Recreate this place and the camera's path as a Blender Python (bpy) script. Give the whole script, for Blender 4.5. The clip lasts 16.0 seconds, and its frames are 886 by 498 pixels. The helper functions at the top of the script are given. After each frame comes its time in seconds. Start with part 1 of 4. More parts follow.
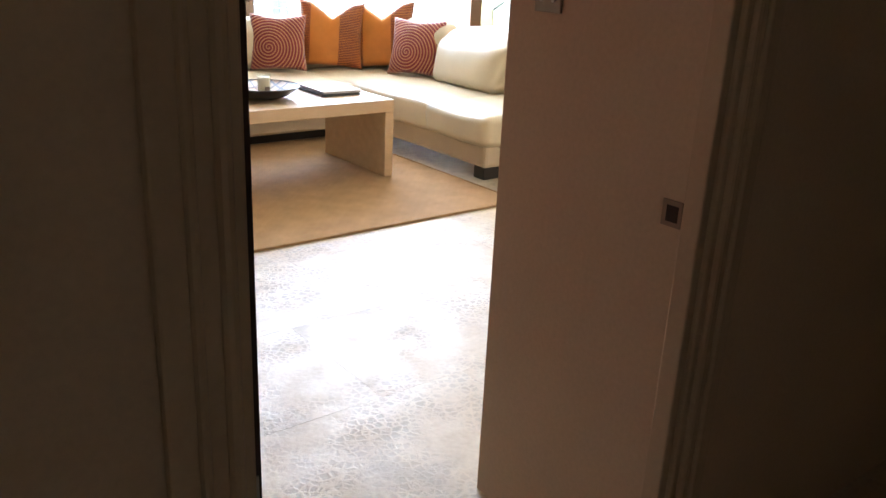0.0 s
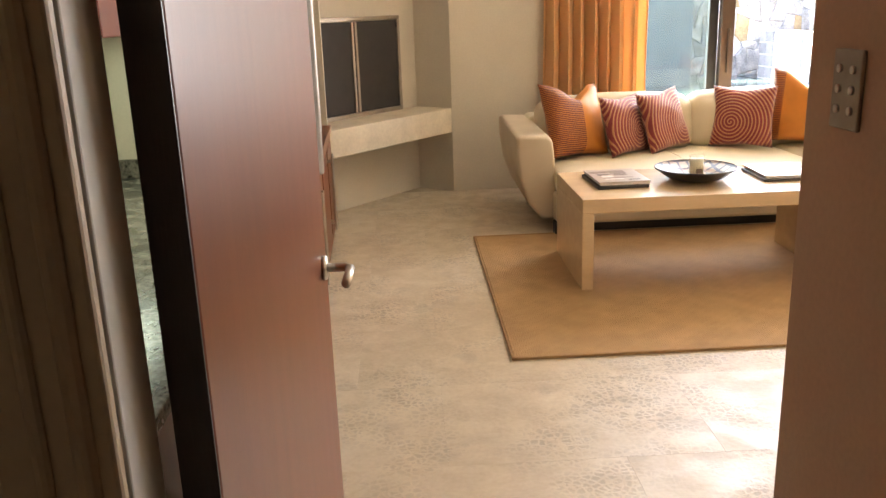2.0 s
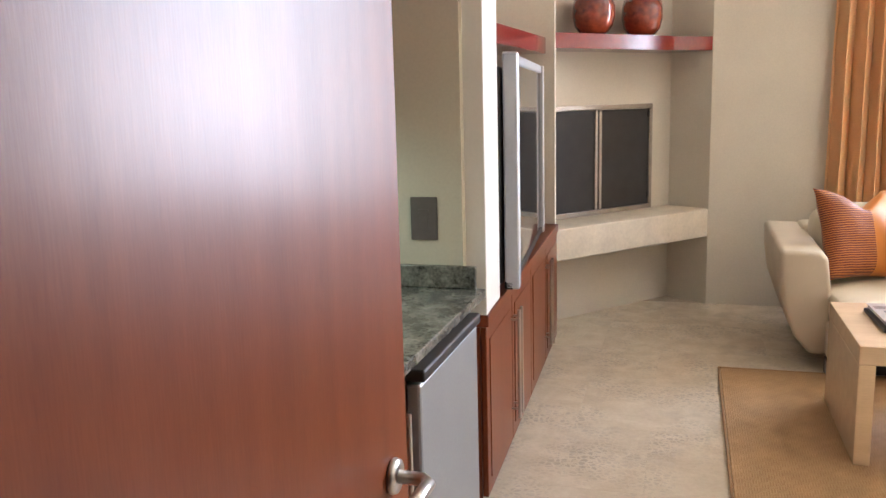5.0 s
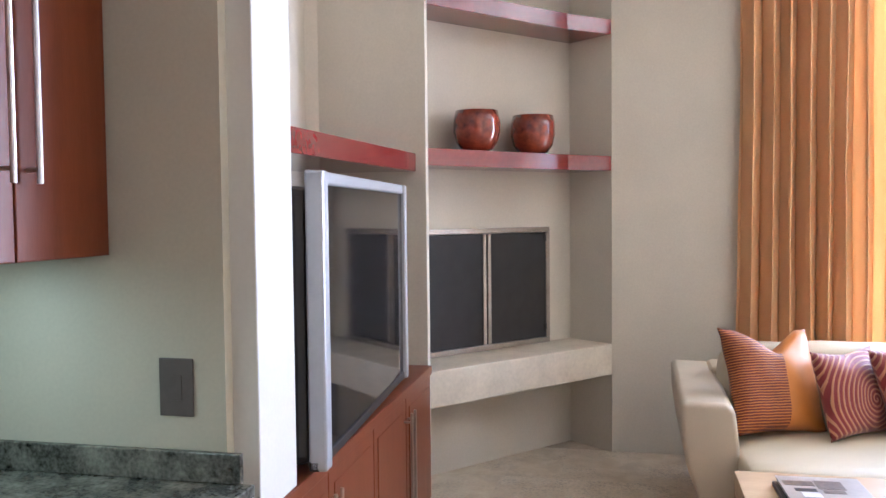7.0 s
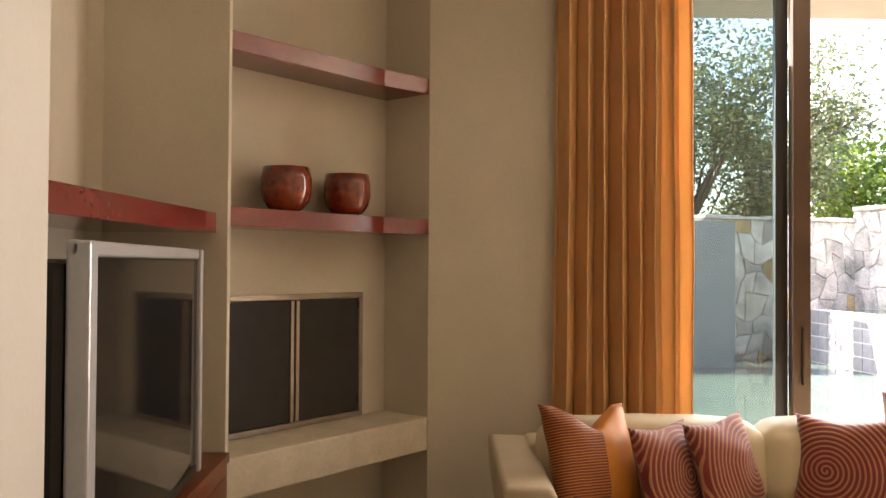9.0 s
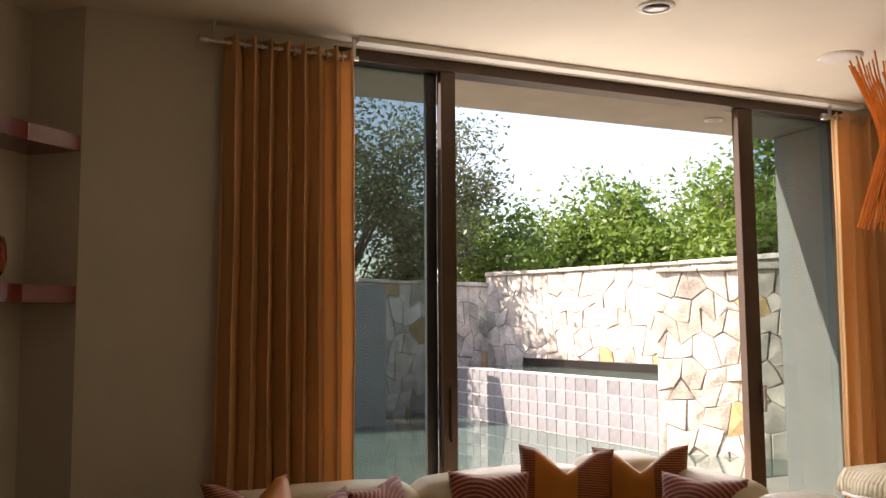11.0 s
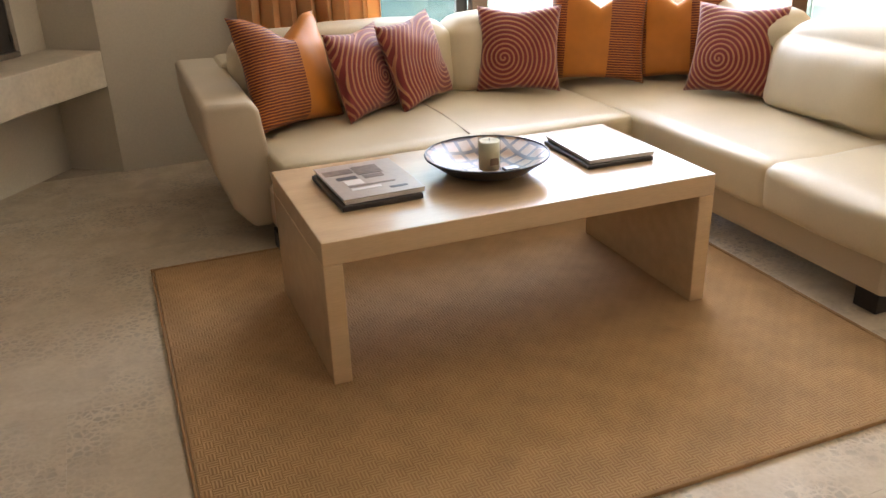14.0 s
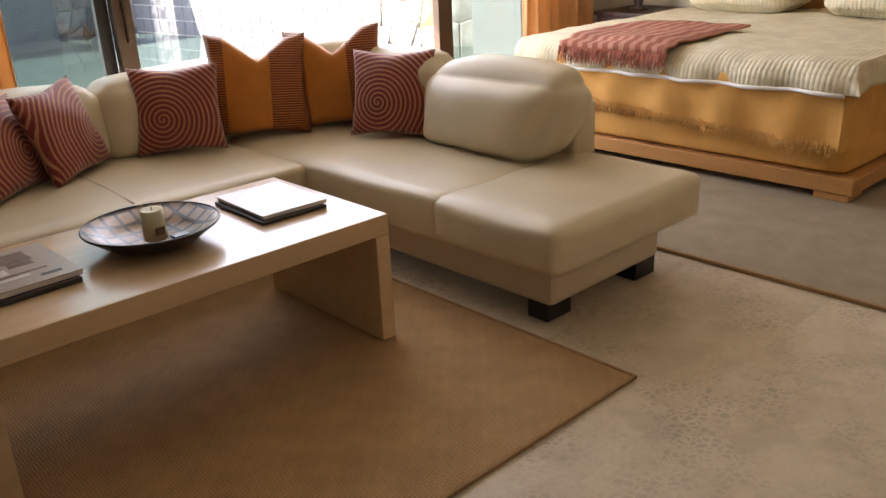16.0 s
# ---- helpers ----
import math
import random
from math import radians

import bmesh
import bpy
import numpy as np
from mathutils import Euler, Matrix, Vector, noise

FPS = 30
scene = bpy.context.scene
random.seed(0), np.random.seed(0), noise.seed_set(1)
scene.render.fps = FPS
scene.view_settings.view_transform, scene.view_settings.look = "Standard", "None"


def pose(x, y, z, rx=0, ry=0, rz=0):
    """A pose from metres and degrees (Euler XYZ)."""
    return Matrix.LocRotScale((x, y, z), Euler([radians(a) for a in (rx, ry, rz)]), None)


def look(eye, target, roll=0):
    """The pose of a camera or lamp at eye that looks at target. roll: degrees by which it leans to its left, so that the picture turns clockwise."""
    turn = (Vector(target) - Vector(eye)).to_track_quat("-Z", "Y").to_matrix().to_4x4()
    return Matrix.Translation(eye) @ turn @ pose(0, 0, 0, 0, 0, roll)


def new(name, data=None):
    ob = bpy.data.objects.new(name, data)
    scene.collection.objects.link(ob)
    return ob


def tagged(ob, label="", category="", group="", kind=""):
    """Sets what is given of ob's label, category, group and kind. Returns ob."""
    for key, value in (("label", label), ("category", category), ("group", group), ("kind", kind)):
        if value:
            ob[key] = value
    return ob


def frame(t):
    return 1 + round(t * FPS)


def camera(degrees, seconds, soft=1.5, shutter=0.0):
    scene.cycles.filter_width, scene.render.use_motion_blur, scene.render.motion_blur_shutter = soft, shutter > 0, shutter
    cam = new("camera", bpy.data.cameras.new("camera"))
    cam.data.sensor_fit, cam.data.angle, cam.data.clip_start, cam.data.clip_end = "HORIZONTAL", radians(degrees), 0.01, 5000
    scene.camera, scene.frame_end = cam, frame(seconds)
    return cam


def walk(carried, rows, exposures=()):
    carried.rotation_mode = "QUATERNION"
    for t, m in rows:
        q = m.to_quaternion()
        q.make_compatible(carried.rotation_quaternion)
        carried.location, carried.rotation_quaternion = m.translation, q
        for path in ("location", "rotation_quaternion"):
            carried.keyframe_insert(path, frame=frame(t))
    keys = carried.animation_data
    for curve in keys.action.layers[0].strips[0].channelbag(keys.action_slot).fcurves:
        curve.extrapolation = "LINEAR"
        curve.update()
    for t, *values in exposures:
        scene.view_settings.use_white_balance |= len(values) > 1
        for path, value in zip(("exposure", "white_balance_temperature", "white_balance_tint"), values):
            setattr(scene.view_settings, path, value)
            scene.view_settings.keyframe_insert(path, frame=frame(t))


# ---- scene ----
cam = camera(55.6, 16.0)
PATH = [
    (0, (-1.548, -4.264, 1.369), (-0.376, -2.79, 0.695), 2.7),
    (0.5, (-1.273, -4.174, 1.389), (-0.3, -2.551, 0.742), 2.6),
    (1, (-1.06, -4.151, 1.395), (-0.555, -2.311, 0.795), 1.5),
    (1.5, (-0.919, -4.135, 1.423), (-0.738, -2.227, 0.849), 1.3),
    (2, (-0.871, -4.11, 1.435), (-0.799, -2.19, 0.883), -2.0),
    (2.5, (-0.873, -4.065, 1.418), (-0.799, -2.168, 0.787), -0.5),
    (3, (-0.824, -3.945, 1.429), (-0.836, -2.029, 0.857), -0.6),
    (3.5, (-0.727, -3.77, 1.425), (-0.922, -1.841, 0.937), 1.7),
    (4, (-0.71, -3.659, 1.433), (-1.064, -1.744, 0.978), 0.3),
    (6.5, (-0.46, -2.885, 1.45), (-1.107, -0.997, 1.321), 0.2),
    (7, (-0.389, -2.659, 1.484), (-0.83, -0.71, 1.398), -0.6),
    (7.5, (-0.357, -2.483, 1.484), (-0.597, -0.5, 1.371), 0.4),
    (8, (-0.354, -2.375, 1.497), (-0.487, -0.383, 1.385), -0.2),
    (10.5, (-0.62, -2.316, 1.632), (-0.12, -0.402, 1.929), 1.3),
    (11, (-0.509, -2.327, 1.606), (0.286, -0.5, 1.784), -0.4),
    (11.5, (-0.523, -2.305, 1.524), (0.394, -0.529, 1.444), -1.5),
    (12, (-0.537, -2.29, 1.482), (0.252, -0.479, 1.169), -1.8),
    (12.5, (-0.548, -2.278, 1.433), (0.042, -0.45, 0.872), -2.6),
    (13, (-0.536, -2.261, 1.43), (-0.049, -0.484, 0.652), -2.5),
    (13.5, (-0.528, -2.25, 1.434), (-0.029, -0.495, 0.613), -2.3),
    (14, (-0.484, -2.243, 1.432), (0.175, -0.534, 0.629), -1.9),
    (14.5, (-0.438, -2.242, 1.433), (0.522, -0.673, 0.649), -1.8),
    (15, (-0.412, -2.251, 1.429), (0.743, -0.803, 0.676), -2.1),
    (15.5, (-0.422, -2.246, 1.432), (0.815, -0.866, 0.679), -2.2),
    (16, (-0.38, -2.23, 1.424), (0.882, -0.856, 0.703), -2.6),
]
EXPOSURES = [
    (0.0, 4.2, 5700, 12), (0.5, 3.85, 6900, 14), (1.0, 3.95, 7000, 16), (2.0, 4.25, 6900, 18), (3.0, 4.2, 6800, 18), (3.5, 4.0, 6500, 16), (4.0, 4.25, 6100, 15), (6.5, 4.5, 5150, 22), (7.0, 4.3, 4950, 19),
    (7.5, 3.9, 5700, 20), (8.0, 3.85, 6700, 20), (10.3, 2.3, 7800, 24), (10.8, 2.0, 7800, 24), (11.3, 0.9, 7500, 26), (12.1, 0.9, 7500, 26), (12.5, 2.1, 10300, 22),
    (12.8, 3.3, 9600, 22), (13.1, 3.85, 9800, 20), (13.5, 3.85, 8300, 20), (14.0, 3.45, 6300, 17), (15.0, 2.65, 6200, 18), (16.0, 2.45, 6800, 20),
]
walk(cam, [(t, look(eye, target, roll)) for t, eye, target, roll in PATH], EXPOSURES)

# ---- light ----
world = bpy.data.worlds.new("sky")
scene.world = world
world.use_nodes = True
wn = world.node_tree.nodes
sky = wn.new("ShaderNodeTexSky")
sky.sky_type, sky.sun_disc = "NISHITA", False
SUN = Vector((-0.86, 0.25, 0.74)).normalized()
sky.sun_elevation = math.asin(SUN.z)
sky.sun_rotation = math.atan2(SUN.x, SUN.y)
world.node_tree.links.new(sky.outputs[0], wn["Background"].inputs[0])
wn["Background"].inputs[1].default_value = 0.15
sun = new("sun", bpy.data.lights.new("sun", "SUN"))
sun.data.energy, sun.data.angle, sun.data.color = 5.0, radians(0.5), (1.0, 0.95, 0.86)
sun.matrix_world = look((0, 0, 20), Vector((0, 0, 20)) - SUN)
glow = new("window_daylight", bpy.data.lights.new("window_daylight", "AREA"))
glow.data.shape, glow.data.size, glow.data.size_y, glow.data.energy = "RECTANGLE", 4.1, 3.0, 33
glow.data.color = (0.96, 0.98, 1.0)
glow.matrix_world = look((3.1, 2.80, 1.7), (3.1, 0, 1.45))
strip = new("cabinet_light", bpy.data.lights.new("cabinet_light", "AREA"))
strip.data.shape, strip.data.size, strip.data.size_y, strip.data.energy = "RECTANGLE", 0.08, 1.6, 0.30
strip.data.color = (0.80, 1.0, 0.80)
strip.matrix_world = pose(-1.88, -1.75, 1.378, 0, 0, 0)


# ---- materials ----
def node_mat(name, base, rough=0.6, metal=0.0, var=0.25, scale=6.0, fine=60.0, bump=0.15, stretch=(1, 1, 1), spec=0.5, tint=None, per=0.0, coat=0.0):
    """A surface with two scales of variation and fine relief."""
    m = bpy.data.materials.new(name)
    m.use_nodes = True
    nt = m.node_tree
    n, l = nt.nodes, nt.links
    b = n["Principled BSDF"]
    tc = n.new("ShaderNodeTexCoord")
    mp = n.new("ShaderNodeMapping")
    mp.inputs["Scale"].default_value = stretch
    l.new(tc.outputs["Object"], mp.inputs[0])
    big, small = n.new("ShaderNodeTexNoise"), n.new("ShaderNodeTexNoise")
    big.inputs["Scale"].default_value, small.inputs["Scale"].default_value = scale, fine
    big.inputs["Detail"].default_value, small.inputs["Detail"].default_value = 6, 4
    l.new(mp.outputs[0], big.inputs["Vector"])
    l.new(mp.outputs[0], small.inputs["Vector"])
    mixn = n.new("ShaderNodeMath")
    mixn.operation = "MULTIPLY_ADD"
    mixn.inputs[1].default_value = 0.4
    l.new(small.outputs["Fac"], mixn.inputs[0])
    half = n.new("ShaderNodeMath")
    half.operation = "MULTIPLY"
    half.inputs[1].default_value = 0.6
    l.new(big.outputs["Fac"], half.inputs[0])
    l.new(half.outputs[0], mixn.inputs[2])
    ramp = n.new("ShaderNodeValToRGB")
    e = ramp.color_ramp.elements
    dark = [c * (1 - var) for c in base]
    light = [min(1, c * (1 + var)) for c in (tint or base)]
    e[0].position, e[0].color = 0.34, (*dark, 1)
    e[1].position, e[1].color = 0.66, (*light, 1)
    l.new(mixn.outputs[0], ramp.inputs[0])
    col = ramp.outputs[0]
    if per:
        info, hsv = n.new("ShaderNodeObjectInfo"), n.new("ShaderNodeHueSaturation")
        mr = n.new("ShaderNodeMapRange")
        mr.inputs[3].default_value, mr.inputs[4].default_value = 1 - per, 1 + per
        l.new(info.outputs["Random"], mr.inputs[0])
        l.new(mr.outputs[0], hsv.inputs["Value"])
        l.new(col, hsv.inputs["Color"])
        col = hsv.outputs[0]
    l.new(col, b.inputs["Base Color"])
    b.inputs["Roughness"].default_value, b.inputs["Metallic"].default_value = rough, metal
    b.inputs["Specular IOR Level"].default_value = spec
    b.inputs["Coat Weight"].default_value = coat
    b.inputs["Coat Roughness"].default_value = 0.12
    if bump:
        bp = n.new("ShaderNodeBump")
        bp.inputs["Strength"].default_value, bp.inputs["Distance"].default_value = bump, 0.01
        l.new(mixn.outputs[0], bp.inputs["Height"])
        l.new(bp.outputs[0], b.inputs["Normal"])
    return m


def math_node(nt, op, a, b=None):
    k = nt.nodes.new("ShaderNodeMath")
    k.operation = op
    for i, v in enumerate((a, b)):
        if v is None:
            continue
        if isinstance(v, (int, float)):
            k.inputs[i].default_value = v
        else:
            nt.links.new(v, k.inputs[i])
    return k.outputs[0]


def pattern_mat(name, low, high, fac, rough=0.6, bump=0.4, sheen=0.0, metal=0.0):
    """Two colours mixed by fac(nt, x, y, z), which also raises the relief."""
    m = bpy.data.materials.new(name)
    m.use_nodes = True
    nt = m.node_tree
    n, l = nt.nodes, nt.links
    b = n["Principled BSDF"]
    tc, sp = n.new("ShaderNodeTexCoord"), n.new("ShaderNodeSeparateXYZ")
    l.new(tc.outputs["Object"], sp.inputs[0])
    f = fac(nt, *sp.outputs[:3])
    mix, vary = n.new("ShaderNodeMix"), n.new("ShaderNodeTexNoise")
    mix.data_type = "RGBA"
    mix.inputs[6].default_value, mix.inputs[7].default_value = (*low, 1), (*high, 1)
    l.new(f, mix.inputs[0])
    vary.inputs["Scale"].default_value = 9
    l.new(tc.outputs["Object"], vary.inputs["Vector"])
    hsv, mr = n.new("ShaderNodeHueSaturation"), n.new("ShaderNodeMapRange")
    mr.inputs[3].default_value, mr.inputs[4].default_value = 0.75, 1.25
    l.new(vary.outputs["Fac"], mr.inputs[0])
    l.new(mr.outputs[0], hsv.inputs["Value"])
    l.new(mix.outputs[2], hsv.inputs["Color"])
    l.new(hsv.outputs[0], b.inputs["Base Color"])
    b.inputs["Roughness"].default_value, b.inputs["Sheen Weight"].default_value = rough, sheen
    b.inputs["Metallic"].default_value = metal
    bp = n.new("ShaderNodeBump")
    bp.inputs["Strength"].default_value, bp.inputs["Distance"].default_value = bump, 0.004
    l.new(f, bp.inputs["Height"])
    l.new(bp.outputs[0], b.inputs["Normal"])
    return m


def spiral(nt, x, y, z):
    u, v = math_node(nt, "SUBTRACT", x, 0.0), math_node(nt, "SUBTRACT", z, 0.16)
    r = math_node(nt, "SQRT", math_node(nt, "ADD", math_node(nt, "MULTIPLY", u, u), math_node(nt, "MULTIPLY", v, v)))
    turn = math_node(nt, "ARCTAN2", v, u)
    w = math_node(nt, "SINE", math_node(nt, "ADD", math_node(nt, "MULTIPLY", r, 2 * math.pi / 0.0225), turn))
    return math_node(nt, "MINIMUM", math_node(nt, "MAXIMUM", math_node(nt, "MULTIPLY", math_node(nt, "SUBTRACT", w, 0.25), 2.4), 0.0), 1.0)


def side_stripes(nt, x, y, z):
    n1 = nt.nodes.new("ShaderNodeTexNoise")
    n1.inputs["Scale"].default_value = 12
    w = math_node(nt, "SINE", math_node(nt, "ADD", math_node(nt, "MULTIPLY", z, 2 * math.pi / 0.0125), math_node(nt, "MULTIPLY", n1.outputs["Fac"], 3.0)))
    w = math_node(nt, "GREATER_THAN", w, -0.45)
    band = math_node(nt, "GREATER_THAN", math_node(nt, "ABSOLUTE", math_node(nt, "SUBTRACT", x, 0.045)), 0.11)
    return math_node(nt, "MULTIPLY", w, band)


def weave(nt, x, y, z):
    """Small basket-weave blocks of ribs that change direction."""
    s = 0.03
    cell = math_node(nt, "GREATER_THAN", math_node(nt, "MULTIPLY", math_node(nt, "SINE", math_node(nt, "MULTIPLY", x, math.pi / s)),
                                                   math_node(nt, "SINE", math_node(nt, "MULTIPLY", y, math.pi / s))), 0)
    a = math_node(nt, "SINE", math_node(nt, "MULTIPLY", x, 2 * math.pi / (s / 3)))
    b = math_node(nt, "SINE", math_node(nt, "MULTIPLY", y, 2 * math.pi / (s / 3)))
    inv = math_node(nt, "SUBTRACT", 1.0, cell)
    w = math_node(nt, "ADD", math_node(nt, "MULTIPLY", a, cell), math_node(nt, "MULTIPLY", b, inv))
    return math_node(nt, "ADD", math_node(nt, "MULTIPLY", w, 0.5), 0.5)


def quilt_lines(nt, x, y, z):
    w = math_node(nt, "ABSOLUTE", math_node(nt, "SINE", math_node(nt, "MULTIPLY", y, math.pi / 0.028)))
    v = math_node(nt, "ABSOLUTE", math_node(nt, "SINE", math_node(nt, "MULTIPLY", math_node(nt, "ADD", x, z), math.pi / 0.06)))
    return math_node(nt, "ADD", math_node(nt, "MULTIPLY", w, 0.8), math_node(nt, "MULTIPLY", v, 0.2))


def throw_lines(nt, x, y, z):
    return math_node(nt, "GREATER_THAN", math_node(nt, "SINE", math_node(nt, "MULTIPLY", y, 2 * math.pi / 0.075)), 0.1)


def bowl_grid(nt, x, y, z):
    a = math_node(nt, "GREATER_THAN", math_node(nt, "SINE", math_node(nt, "ADD", math_node(nt, "MULTIPLY", x, 2 * math.pi / 0.055), math_node(nt, "MULTIPLY", y, 14))), -0.72)
    b = math_node(nt, "GREATER_THAN", math_node(nt, "SINE", math_node(nt, "SUBTRACT", math_node(nt, "MULTIPLY", y, 2 * math.pi / 0.055), math_node(nt, "MULTIPLY", x, 10))), -0.72)
    return math_node(nt, "MULTIPLY", a, b)


PLASTER = node_mat("cream_plaster", (0.60, 0.55, 0.45), 0.85, var=0.07, scale=2, fine=90, bump=0.12)
CEIL = node_mat("ceiling_paint", (0.74, 0.68, 0.56), 0.9, var=0.04, scale=2, fine=120, bump=0.06)
HALLWALL = node_mat("tan_wall_paint", (0.60, 0.475, 0.335), 0.8, var=0.08, scale=2, fine=90, bump=0.12)
JAMB = node_mat("door_frame_paint", (0.55, 0.43, 0.29), 0.55, var=0.08, scale=3, fine=70, bump=0.05)
WHITE = node_mat("off_white_paint", (0.64, 0.62, 0.56), 0.6, var=0.04, scale=3, fine=80, bump=0.05)
# cream paint, with a trace of the cabinet light's green in its colour
KITCHENW = node_mat("cream_kitchen_paint", (0.50, 0.47, 0.37), 0.8, var=0.06, scale=3, fine=90, bump=0.1)
GROUT = node_mat("floor_grout", (0.40, 0.34, 0.26), 0.8, var=0.2, scale=5, fine=60)
HEARTH = node_mat("hearth_stone", (0.60, 0.53, 0.41), 0.5, var=0.12, scale=7, fine=50, bump=0.08)
CHERRY = node_mat("cherry_wood", (0.15, 0.034, 0.011), 0.31, var=0.12, scale=2.5, fine=45, bump=0.03, stretch=(8, 8, 0.6), tint=(0.16, 0.042, 0.015), coat=0.04, spec=0.28)
CHERRYH = node_mat("cherry_wood_shelf", (0.19, 0.022, 0.018), 0.16, var=0.2, scale=3, fine=40, bump=0.02, coat=0.6)
DARKWOOD = node_mat("dark_wood_edge", (0.030, 0.010, 0.007), 0.45, var=0.3, scale=4, fine=50, stretch=(6, 6, 0.6))
MAPLE = node_mat("bleached_maple", (0.60, 0.44, 0.265), 0.27, var=0.09, scale=2.5, fine=40, bump=0.02, stretch=(0.7, 7, 7), coat=0.25)
LEATHER = node_mat("cream_leather", (0.60, 0.52, 0.365), 0.38, var=0.08, scale=4, fine=220, bump=0.10)
SUEDE = node_mat("cream_leather_matt", (0.53, 0.45, 0.33), 0.55, var=0.08, scale=4, fine=200, bump=0.10)
BLACK = node_mat("black_stained_wood", (0.012, 0.010, 0.009), 0.4, var=0.3, scale=6)
STEEL = node_mat("brushed_steel", (0.55, 0.53, 0.50), 0.28, 1.0, var=0.08, scale=8, fine=120, bump=0.02)
BRONZE = node_mat("bronze_aluminium", (0.085, 0.055, 0.038), 0.42, 0.6, var=0.15, scale=5, fine=80, bump=0.02)
PLATE = node_mat("bronze_switch_plate", (0.30, 0.26, 0.21), 0.4, 0.7, var=0.12, scale=12)
SOCKET = node_mat("dark_socket_plastic", (0.10, 0.08, 0.07), 0.45, var=0.12, scale=12)
FIREFRAME = node_mat("aged_steel", (0.33, 0.29, 0.24), 0.4, 0.9, var=0.18, scale=9, fine=90, bump=0.03)
CHAR = node_mat("fire_screen_mesh", (0.022, 0.019, 0.017), 0.7, var=0.25, scale=10, fine=300, bump=0.1)
GREY = node_mat("silver_plastic", (0.45, 0.46, 0.48), 0.35, 0.35, var=0.05, scale=6)
SCREEN = node_mat("dark_screen_glass", (0.010, 0.010, 0.011), 0.06, var=0.1, scale=3, bump=0, spec=0.9)
GRANITE = node_mat("green_granite", (0.028, 0.030, 0.023), 0.2, var=0.8, scale=14, fine=90, bump=0.02, tint=(0.14, 0.135, 0.11))
FRIDGE = node_mat("grey_metal_door", (0.30, 0.31, 0.31), 0.42, 0.6, var=0.06, scale=4, fine=100, bump=0.02)
VASE = node_mat("oxblood_glaze", (0.12, 0.014, 0.010), 0.08, var=0.5, scale=3.5, fine=30, bump=0.02, tint=(0.24, 0.04, 0.015), coat=0.7)
CANDLE = node_mat("ivory_wax", (0.80, 0.74, 0.55), 0.5, var=0.05, scale=10)
PAPER = node_mat("printed_paper", (0.40, 0.35, 0.30), 0.35, var=0.12, scale=9, fine=60, bump=0.01)
PAPERW = node_mat("white_paper", (0.74, 0.72, 0.70), 0.3, var=0.05, scale=9, bump=0.01)
INK = node_mat("dark_cover", (0.03, 0.028, 0.03), 0.35, var=0.3, scale=10, bump=0.01)
BROWNINK = node_mat("brown_print", (0.16, 0.12, 0.09), 0.35, var=0.4, scale=40, bump=0.0)
CURTAIN = node_mat("ochre_curtain", (0.80, 0.51, 0.25), 0.75, var=0.12, scale=5, fine=180, bump=0.15, stretch=(1, 1, 0.5))
GOLD = pattern_mat("gold_silk_striped", (0.54, 0.19, 0.020), (0.15, 0.026, 0.010), side_stripes, 0.45, 0.8, 0.08)
SPIRAL = pattern_mat("red_spiral_velvet", (0.19, 0.014, 0.015), (0.46, 0.20, 0.09), spiral, 0.6, 0.9, 0.3)
RUGM = pattern_mat("woven_tan_rug", (0.34, 0.20, 0.085), (0.44, 0.275, 0.125), weave, 0.85, 0.5)
RUGB = node_mat("rug_binding", (0.33, 0.20, 0.09), 0.85, var=0.15, scale=30, fine=200)
MATM = pattern_mat("woven_taupe_carpet", (0.25, 0.20, 0.13), (0.33, 0.27, 0.185), weave, 0.8, 0.5)
QUILT = pattern_mat("cream_quilt", (0.56, 0.50, 0.34), (0.66, 0.60, 0.43), quilt_lines, 0.8, 0.9)
SHEETM = node_mat("ochre_linen", (0.60, 0.31, 0.07), 0.8, var=0.12, scale=6, fine=160, bump=0.2)
THROW = pattern_mat("rust_striped_throw", (0.28, 0.085, 0.05), (0.46, 0.21, 0.14), throw_lines, 0.85, 0.5)
FRAY = node_mat("frayed_linen", (0.70, 0.43, 0.15), 0.9, var=0.15, scale=20)
FRINGE = node_mat("rust_wool", (0.33, 0.11, 0.07), 0.9, var=0.3, scale=20)
BEDWOOD = node_mat("honey_maple", (0.46, 0.23, 0.075), 0.35, var=0.14, scale=2.5, fine=40, bump=0.02, stretch=(7, 0.7, 7))
BOWL = pattern_mat("lattice_glaze", (0.030, 0.012, 0.010), (0.36, 0.22, 0.12), bowl_grid, 0.3, 0.15)
ROCK = node_mat("split_quartzite", (0.45, 0.41, 0.36), 0.8, var=0.38, scale=4, fine=30, bump=0.5, tint=(0.52, 0.46, 0.40), per=0.3)
RUST = node_mat("rust_quartzite", (0.44, 0.30, 0.15), 0.8, var=0.35, scale=4, fine=30, bump=0.5, per=0.2)
MORTAR = node_mat("dark_mortar", (0.30, 0.265, 0.225), 0.9, var=0.3, scale=8, fine=60, bump=0.5)
TILE = node_mat("slate_pool_tile", (0.19, 0.195, 0.21), 0.4, var=0.3, scale=5, fine=50, bump=0.1, per=0.14)
TGROUT = node_mat("pale_tile_grout", (0.55, 0.54, 0.53), 0.8, var=0.15, scale=8)
STUCCO = node_mat("tan_stucco", (0.34, 0.30, 0.25), 0.9, var=0.1, scale=3, fine=80, bump=0.3)
GSTUCCO = node_mat("grey_stucco", (0.26, 0.26, 0.25), 0.9, var=0.1, scale=3, fine=40, bump=0.08)
